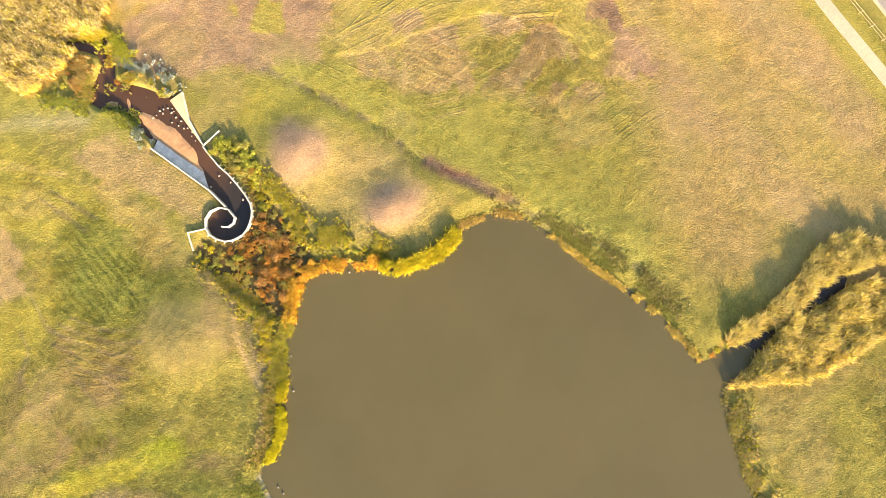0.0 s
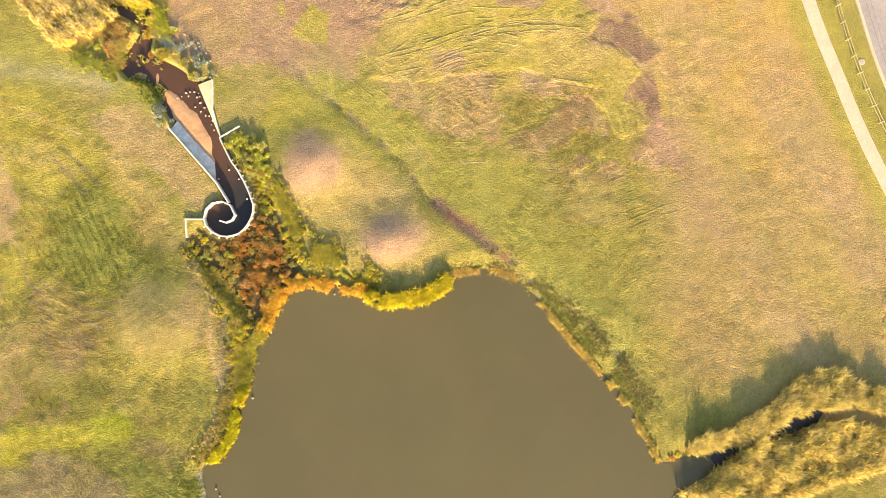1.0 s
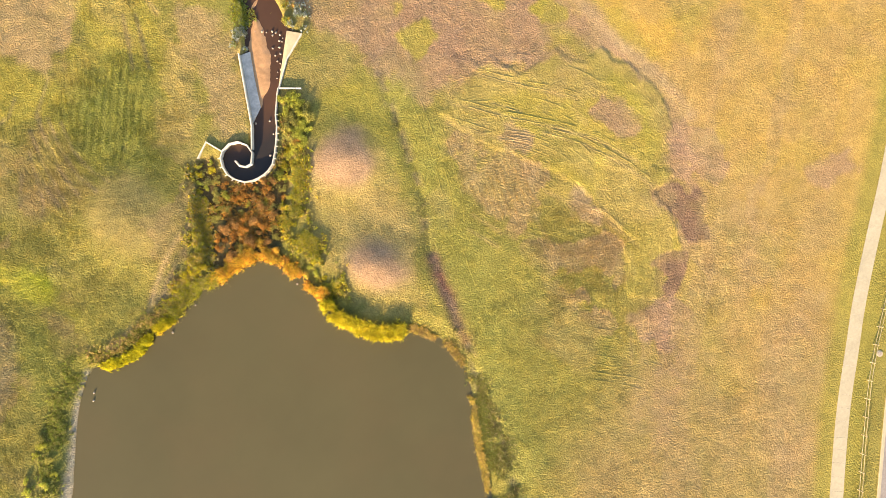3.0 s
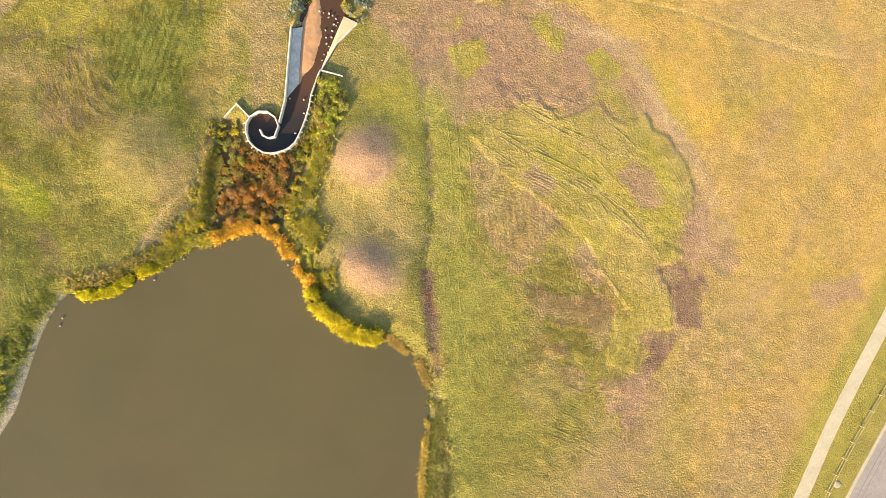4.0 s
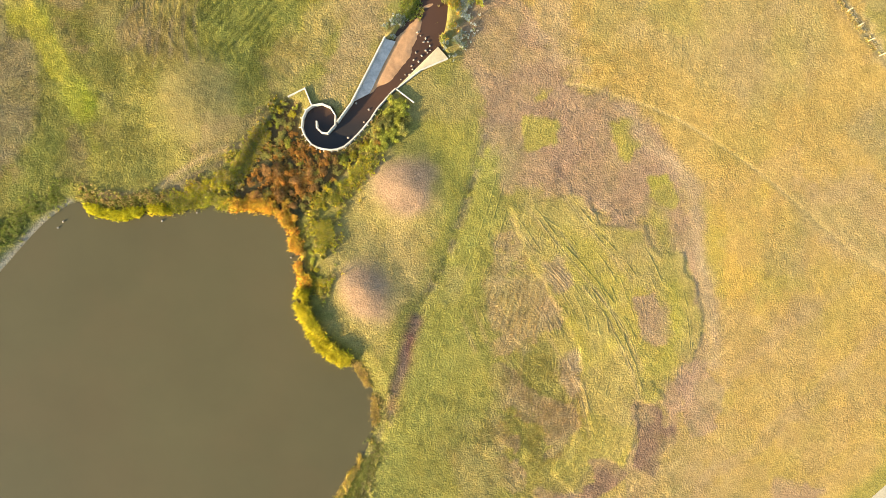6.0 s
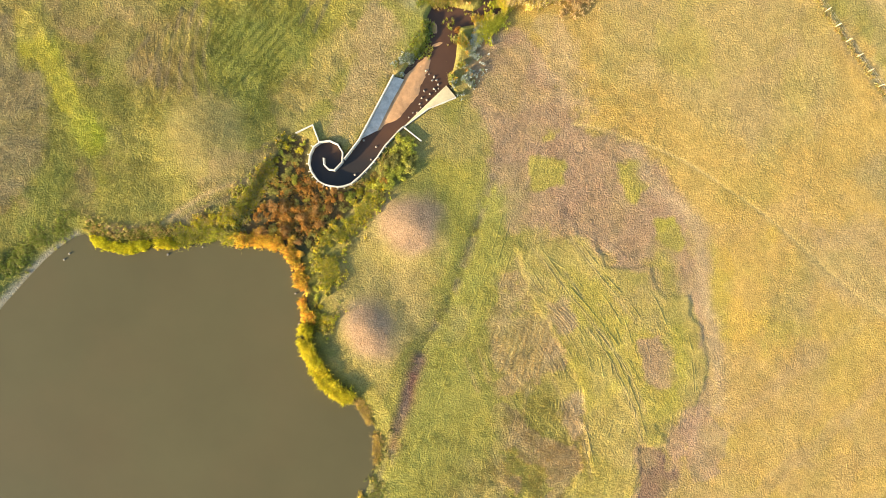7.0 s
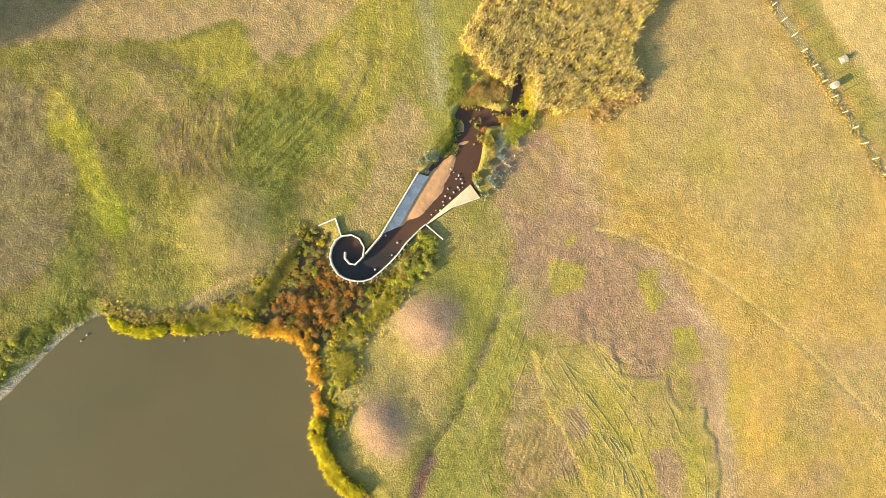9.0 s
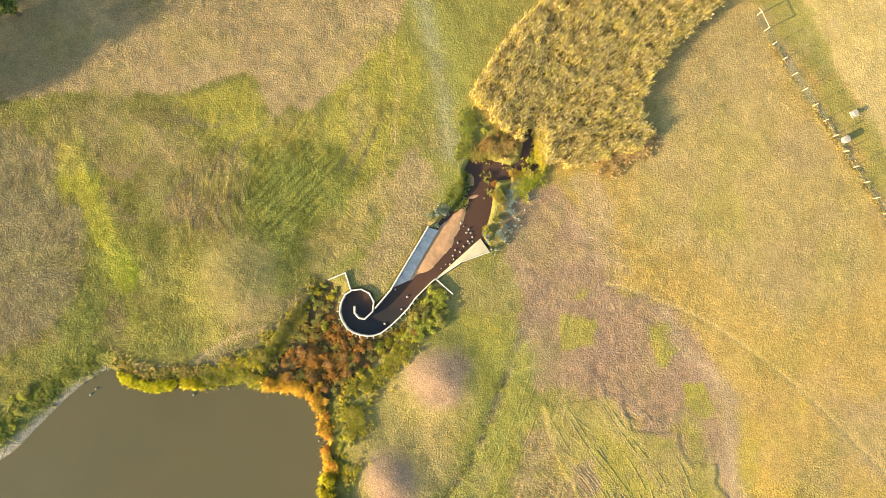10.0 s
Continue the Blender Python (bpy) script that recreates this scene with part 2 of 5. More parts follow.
def height(x, y, rough=True):
    """The lie of the land."""
    x, y = np.asarray(x, float), np.asarray(y, float)
    z = 0.5 * (fbm(x, y, 26, 3) - 0.5)
    for mound in MOUNDS:
        z = z + mound[2] * (0.92 + 0.16 * fbm(x + mound[0], y, 4.0, 2)) * dome(x, y, mound)
    d, _ = to_line(x, y, DITCH)
    z = z - 0.13 * np.exp(-(d / 0.9) ** 2) * ease(6, -16, y)
    d, _ = to_line(x, y, TRACK)
    z = z - 0.05 * np.exp(-(d / 0.25) ** 2)
    if rough:
        n6 = fbm(x, y, 0.62, 1)
        lump = coarse(x, y) * (0.07 * (fbm(x, y, 1.5, 1) - 0.5) + 0.06 * n6) + 0.03 * marks(x, y)
        lump = lump + 0.12 * (fbm(x + 9, y, 0.95, 2) - 0.5) * ease(-3.0, 2.0, within(x, y, CLODS))
        lump = lump + 0.11 * ease(-0.15, 0.15, within(x, y, MAT) + 1.6 * (fbm(x, y, 1.9, 3) - 0.5))
        for line in RUTS + WEST_RUTS:
            xs, ys = [q[0] for q in line], [q[1] for q in line]
            near = (x > min(xs) - 2) & (x < max(xs) + 2) & (y > min(ys) - 2) & (y < max(ys) + 2)
            if near.any():
                d, _ = to_line(x[near], y[near], line)
                d = d + 0.3 * (fbm(x[near], y[near], 2.2, 2) - 0.5)
                lump[near] += (0.012 * np.exp(-((d - 0.42) / 0.22) ** 2) - 0.015 * np.exp(-(d / 0.22) ** 2)) * ease(0.30, 0.50, fbm(x[near], y[near], 2.6, 2))
        walk_d, _ = to_line(x, y, WALKWAY)
        kerb_d = to_line(x, y, KERB)[0]
        z = z + lump * ease(1.6, 3.2, walk_d) * np.where(kerb_d < 9, 0.12, 1)
    low = ease(-1.2, 0.6, within(x, y, THICKET))
    z = z * (1 - low) - 0.38 * low
    flat = ease(8, 3.2, to_line(x, y, WALKWAY)[0]) * 1.0
    z = z * (1 - flat)
    road = ease(10.5, 8.5, to_line(x, y, ROAD_MID)[0])
    z = z * (1 - road) - 0.14 * road
    s = within(x, y, POND_CURVE)
    bank = ease(3.4, -0.3, -s)
    z = z * (1 - bank) + (-0.60) * bank - 0.9 * ease(0, 2.5, s)
    t = within(x, y, TROUGH)
    cut = ease(-0.22, 0.1, t)
    north = ease(5.5, 8.0, y)
    cut = np.maximum(cut, north * ease(-0.9, 0.2, t))
    z = z * (1 - cut) - 1.15 * cut
    for isl in (ISLAND_N, ISLAND_S):
        k = ease(-0.5, 0.8, within(x, y, isl))
        z = z * (1 - k) + np.maximum(z, -0.42) * k
    gap = np.minimum(to_line(x, y, [(-23.5, -79.2), (-20.6, -82.6)])[0], to_line(x, y, [(-15.2, -88.6), (-12.0, -92.4)])[0])
    k = ease(1.9, 0.4, gap + 2.4 * (fbm(x, y, 1.2, 2) - 0.5))
    z = z * (1 - k) - 1.0 * k
    return z


def shifted(line, off):
    out = []
    for i, p in enumerate(line):
        a, b = line[max(i - 1, 0)], line[min(i + 1, len(line) - 1)]
        t = Vector((b[0] - a[0], b[1] - a[1])).normalized()
        out.append((p[0] - t.y * off, p[1] + t.x * off))
    return out


ROAD_MID = shifted(rounded(KERB, 4.0), 9.0)
if ROAD_MID[len(ROAD_MID) // 2][1] > rounded(KERB, 4.0)[len(ROAD_MID) // 2][1]:
    ROAD_MID = shifted(rounded(KERB, 4.0), -9.0)

# ---- materials ----


def material(name, base, rough=0.9, spec=0.2):
    m = bpy.data.materials.new(name)
    m.use_nodes = True
    b = m.node_tree.nodes["Principled BSDF"]
    b.inputs["Base Color"].default_value = (*base, 1)
    b.inputs["Roughness"].default_value = rough
    b.inputs["Specular IOR Level"].default_value = spec
    return m, m.node_tree, b


def node(nt, kind, **values):
    n = nt.nodes.new(kind)
    for key, v in values.items():
        n.inputs[key].default_value = v
    return n


def grain(nt, scale, detail=4, rough=0.6):
    co = nt.nodes.new("ShaderNodeNewGeometry")
    n = node(nt, "ShaderNodeTexNoise", Scale=scale, Detail=detail, Roughness=rough)
    nt.links.new(co.outputs["Position"], n.inputs["Vector"])
    return n.outputs["Fac"]


def scaled(nt, colour, fac, lo, hi):
    """The colour times a value that runs from lo to hi with fac."""
    r = nt.nodes.new("ShaderNodeMapRange")
    r.inputs["From Min"].default_value, r.inputs["From Max"].default_value = 0.33, 0.67
    r.inputs["To Min"].default_value, r.inputs["To Max"].default_value = lo, hi
    nt.links.new(fac, r.inputs["Value"])
    v = nt.nodes.new("ShaderNodeVectorMath")
    v.operation = "SCALE"
    nt.links.new(colour, v.inputs[0])
    nt.links.new(r.outputs[0], v.inputs["Scale"])
    return v.outputs[0]


def bumped(nt, b, fac, strength, distance):
    u = node(nt, "ShaderNodeBump", Strength=strength, Distance=distance)
    nt.links.new(fac, u.inputs["Height"])
    nt.links.new(u.outputs[0], b.inputs["Normal"])


def speckled(name, base, rough, scales, spans, bump=0.0, dist=0.02, spec=0.2):
    m, nt, b = material(name, base, rough, spec)
    rgb = nt.nodes.new("ShaderNodeRGB")
    rgb.outputs[0].default_value = (*base, 1)
    c = rgb.outputs[0]
    for s, (lo, hi) in zip(scales, spans):
        c = scaled(nt, c, grain(nt, s), lo, hi)
    nt.links.new(c, b.inputs["Base Color"])
    if bump:
        bumped(nt, b, grain(nt, scales[-1]), bump, dist)
    return m


def tinted(name, rough, scales, spans, bump=0.0, dist=0.05, through_light=0.0, by_object=0.0):
    """A material that takes its colour from the mesh's own colours."""
    m, nt, b = material(name, (0.2, 0.2, 0.1), rough, 0.15)
    a = nt.nodes.new("ShaderNodeAttribute")
    a.attribute_name = "tint"
    c = a.outputs["Color"]
    for s, (lo, hi) in zip(scales, spans):
        c = scaled(nt, c, grain(nt, s), lo, hi)
    if by_object:
        info = nt.nodes.new("ShaderNodeObjectInfo")
        hsv = nt.nodes.new("ShaderNodeHueSaturation")
        r = nt.nodes.new("ShaderNodeMapRange")
        r.inputs["To Min"].default_value, r.inputs["To Max"].default_value = 1 - by_object, 1 + by_object
        nt.links.new(info.outputs["Random"], r.inputs["Value"])
        nt.links.new(r.outputs[0], hsv.inputs["Value"])
        nt.links.new(c, hsv.inputs["Color"])
        c = hsv.outputs[0]
    nt.links.new(c, b.inputs["Base Color"])
    if bump:
        bumped(nt, b, grain(nt, scales[-1], 3), bump, dist)
    if through_light:
        tr, mix = nt.nodes.new("ShaderNodeBsdfTranslucent"), nt.nodes.new("ShaderNodeMixShader")
        mix.inputs[0].default_value = through_light
        nt.links.new(c, tr.inputs["Color"])
        nt.links.new(b.outputs[0], mix.inputs[1])
        nt.links.new(tr.outputs[0], mix.inputs[2])
        nt.links.new(mix.outputs[0], nt.nodes["Material Output"].inputs["Surface"])
    return m


def turf_material(name):
    """Grass seen from far off: two scales of colour, clumps whose relief follows how coarse the growth is."""
    m, nt, b = material(name, (0.2, 0.2, 0.1), 0.95, 0.12)
    a = nt.nodes.new("ShaderNodeAttribute")
    a.attribute_name = "tint"
    c = a.outputs["Color"]
    # the finest, strongest grain of tone also stands in for shading among clumps
    for size, lo, hi in ((0.3, 0.95, 1.05), (1.1, 0.93, 1.07), (2.6, 0.88, 1.12), (6.5, 0.74, 1.26)):
        c = scaled(nt, c, grain(nt, size, 4, 0.65), lo, hi)
    nt.links.new(c, b.inputs["Base Color"])
    mul = nt.nodes.new("ShaderNodeMath")
    mul.operation = "MULTIPLY"
    nt.links.new(grain(nt, 4.3, 3, 0.5), mul.inputs[0])
    nt.links.new(a.outputs["Alpha"], mul.inputs[1])
    bumped(nt, b, mul.outputs[0], 1.0, 0.175)
    return m


M_GROUND = turf_material("meadow_turf")
M_RIDGE = tinted("ridge_turf", 0.95, (2.6, 7.0), ((0.88, 1.12), (0.75, 1.25)), 0.8, 0.05)
M_GRASS = tinted("dry_grass", 0.85, (0.6,), ((0.85, 1.15),), through_light=0.42)
M_LEAF = tinted("leaves", 0.7, (2.0,), ((0.85, 1.15),), through_light=0.42, by_object=0.22)
M_STEM = speckled("bark", (0.12, 0.08, 0.05), 0.9, (4, 20), ((0.8, 1.2), (0.8, 1.2)))
M_CONCRETE = speckled("pale_concrete", (0.58, 0.53, 0.43), 0.8, (0.5, 3, 14), ((0.85, 1.12), (0.9, 1.08), (0.93, 1.05)), 0.15, 0.01)
M_WET_CONCRETE = speckled("stained_concrete", (0.52, 0.47, 0.40), 0.7, (0.6, 3), ((0.75, 1.2), (0.85, 1.12)), 0.2, 0.02)
M_PATH = speckled("path_concrete", (0.42, 0.365, 0.245), 0.85, (0.35, 2.5, 12), ((0.92, 1.07), (0.93, 1.06), (0.95, 1.04)), 0.1, 0.01)
M_ROAD = speckled("worn_asphalt", (0.27, 0.238, 0.21), 0.9, (0.2, 2.0, 12), ((0.92, 1.08), (0.9, 1.08), (0.9, 1.1)), 0.2, 0.01)
# creamy copy of the concrete, with the low sun's warmth put into its colour
M_APRON = speckled("sunlit_concrete", (0.56, 0.46, 0.27), 0.8, (0.5, 3, 14), ((0.9, 1.08), (0.92, 1.06), (0.94, 1.05)), 0.12, 0.01)
M_SAND = speckled("wet_silt", (0.42, 0.24, 0.115), 0.6, (0.5, 2.2, 9), ((0.8, 1.15), (0.88, 1.1), (0.92, 1.08)), 0.25, 0.03)
M_STONE = speckled("pale_stone", (0.38, 0.32, 0.25), 0.85, (3, 12), ((0.75, 1.2), (0.85, 1.12)), 0.3, 0.02)
M_WOOD = speckled("weathered_timber", (0.48, 0.38, 0.22), 0.85, (2, 14), ((0.8, 1.2), (0.85, 1.15)), 0.2, 0.01)
M_METAL = speckled("painted_steel", (0.7, 0.68, 0.62), 0.5, (2, 10), ((0.9, 1.05), (0.95, 1.04)))
M_DARK = speckled("cast_iron", (0.10, 0.095, 0.09), 0.6, (3, 12), ((0.8, 1.2), (0.9, 1.1)))


def water_material(name, base, murk, rough, south_base=None):
    m, nt, b = material(name, base, rough, 0.5)
    b.inputs["IOR"].default_value = 1.33
    rgb = nt.nodes.new("ShaderNodeRGB")
    rgb.outputs[0].default_value = (*base, 1)
    c = scaled(nt, rgb.outputs[0], grain(nt, 0.035, 2), 1 - murk, 1 + murk)
    c = scaled(nt, c, grain(nt, 0.3, 3), 1 - murk * 0.25, 1 + murk * 0.25)
    # drifts of redder silt
    silt, span = nt.nodes.new("ShaderNodeMix"), nt.nodes.new("ShaderNodeMapRange")
    silt.data_type = "RGBA"
    span.inputs["From Min"].default_value, span.inputs["From Max"].default_value, span.inputs["To Max"].default_value = 0.45, 0.7, 0.3
    nt.links.new(grain(nt, 0.06, 4), span.inputs["Value"])
    nt.links.new(span.outputs[0], silt.inputs[0])
    nt.links.new(c, silt.inputs[6])
    silt.inputs[7].default_value = (base[0] * 1.2, base[1] * 0.98, base[2] * 1.0, 1)
    c = silt.outputs[2]
    # colour blends to a second, darker base towards the south
    if south_base:
        geo, sep, ramp, mix = (nt.nodes.new("ShaderNode" + k) for k in ("NewGeometry", "SeparateXYZ", "MapRange", "Mix"))
        mix.data_type = "RGBA"
        nt.links.new(geo.outputs["Position"], sep.inputs[0])
        nt.links.new(sep.outputs["Y"], ramp.inputs["Value"])
        ramp.inputs["From Min"].default_value, ramp.inputs["From Max"].default_value = -1.0, -5.0
        nt.links.new(ramp.outputs[0], mix.inputs[0])
        nt.links.new(c, mix.inputs[6])
        mix.inputs[7].default_value = (*south_base, 1)
        c = mix.outputs[2]
    nt.links.new(c, b.inputs["Base Color"])
    bumped(nt, b, grain(nt, 1.5, 2), 0.06, 0.02)
    return m


M_POND = water_material("silty_water", (0.087, 0.0745, 0.033), 0.07, 0.12)
M_STREAM = water_material("brown_water", (0.075, 0.040, 0.023), 0.25, 0.10, (0.030, 0.026, 0.023))

# ---- building helpers ----


def mesh_from(name, verts, faces, mat, colours=None, smooth=False):
    me = bpy.data.meshes.new(name)
    v, f = np.asarray(verts, np.float32), np.asarray(faces, np.int32)
    me.vertices.add(len(v))
    me.vertices.foreach_set("co", v.ravel())
    me.loops.add(f.size)
    me.loops.foreach_set("vertex_index", f.ravel())
    me.polygons.add(len(f))
    me.polygons.foreach_set("loop_start", np.arange(0, f.size, f.shape[1], dtype=np.int32))
    me.update(calc_edges=True)
    me.validate()
    me.materials.append(mat)
    if colours is not None:
        at = me.color_attributes.new("tint", "FLOAT_COLOR", "POINT")
        rgba = np.ones((len(me.vertices), 4), np.float32)
        rgba[:, :np.shape(colours)[1]] = colours
        at.data.foreach_set("color", rgba.ravel())
    if smooth:
        me.shade_smooth()
    me.update()
    return me


def part(name, bm, mat, parent=None, label=""):
    me = bpy.data.meshes.new(name)
    bm.to_mesh(me)
    bm.free()
    me.materials.append(mat)
    ob = new(name, me)
    ob.parent = parent
    return tagged(ob, label)


def box(bm, size, m=Matrix(), bevel=0.0):
    made = bmesh.ops.create_cube(bm, size=1, matrix=m @ Matrix.Diagonal((*size, 1)))
    if bevel:
        edges = list({e for v in made["verts"] for e in v.link_edges})
        bmesh.ops.bevel(bm, geom=edges, offset=bevel, segments=1, affect="EDGES")


def sweep(line, width, z0, z1, closed=False, chamfer=0.03):
    """A wall along a polyline, with mitred corners and chamfered top edges."""
    bm = bmesh.new()
    rings = []
    n = len(line)
    for i in range(n):
        p = Vector(line[i])
        a = Vector(line[i - 1]) if i or closed else None
        b = Vector(line[(i + 1) % n]) if i < n - 1 or closed else None
        d1 = (p - a).normalized() if a is not None else None
        d2 = (b - p).normalized() if b is not None else None
        d1, d2 = d1 or d2, d2 or d1
        t = (d1 + d2).normalized()
        nrm = Vector((-t.y, t.x))
        k = min(1.6, 1 / max(0.5, abs(nrm.dot(Vector((-d1.y, d1.x))))))
        zt = z1(i / (n - 1)) if callable(z1) else z1
        h = width / 2 * k
        prof = [(-h, z0), (-h, zt - chamfer), (-h + chamfer, zt), (h - chamfer, zt), (h, zt - chamfer), (h, z0)]
        rings.append([bm.verts.new((p.x + nrm.x * o, p.y + nrm.y * o, z)) for o, z in prof])
    for r, s in zip(rings, rings[1:] + (rings[:1] if closed else [])):
        for k in range(6):
            bm.faces.new((r[k], s[k], s[(k + 1) % 6], r[(k + 1) % 6]))
    if not closed:
        bm.faces.new(rings[0])
        bm.faces.new(rings[-1][::-1])
    bmesh.ops.recalc_face_normals(bm, faces=bm.faces)
    return bm


def slab(poly, tops, thick):
    """A thick plate with given outline and heights of its corners."""
    bm = bmesh.new()
    up = [bm.verts.new((x, y, z)) for (x, y), z in zip(poly, tops)]
    dn = [bm.verts.new((x, y, z - thick)) for (x, y), z in zip(poly, tops)]
    bm.faces.new(up)
    bm.faces.new(dn[::-1])
    for i in range(len(up)):
        j = (i + 1) % len(up)
        bm.faces.new((up[i], dn[i], dn[j], up[j]))
    bmesh.ops.triangulate(bm, faces=bm.faces[:2])
    bmesh.ops.recalc_face_normals(bm, faces=bm.faces)
    return bm


# ---- ground ----
C = {k: np.array(v) for k, v in dict(
    gold=(0.365, 0.24, 0.066), straw=(0.308, 0.226, 0.08), tan=(0.30, 0.212, 0.098), pink=(0.272, 0.172, 0.105), green=(0.122, 0.132, 0.028),
    bright=(0.22, 0.225, 0.026), lemon=(0.275, 0.232, 0.040), olive=(0.206, 0.182, 0.042), grey=(0.168, 0.152, 0.078), soil=(0.125, 0.068, 0.05),
    hay=(0.43, 0.31, 0.115), rose=(0.345, 0.24, 0.128), brownish=(0.20, 0.145, 0.05), fresh=(0.235, 0.225, 0.05), drab=(0.185, 0.146, 0.072), paleolive=(0.29, 0.265, 0.155), citron=(0.31, 0.275, 0.03), hayfield=(0.30, 0.226, 0.088), lime=(0.235, 0.265, 0.022), amber=(0.42, 0.265, 0.05), umber=(0.172, 0.106, 0.066), pale=(0.42, 0.33, 0.19), mud_and_shade=(0.15, 0.115, 0.075), shingle=(0.34, 0.30, 0.25)).items()}

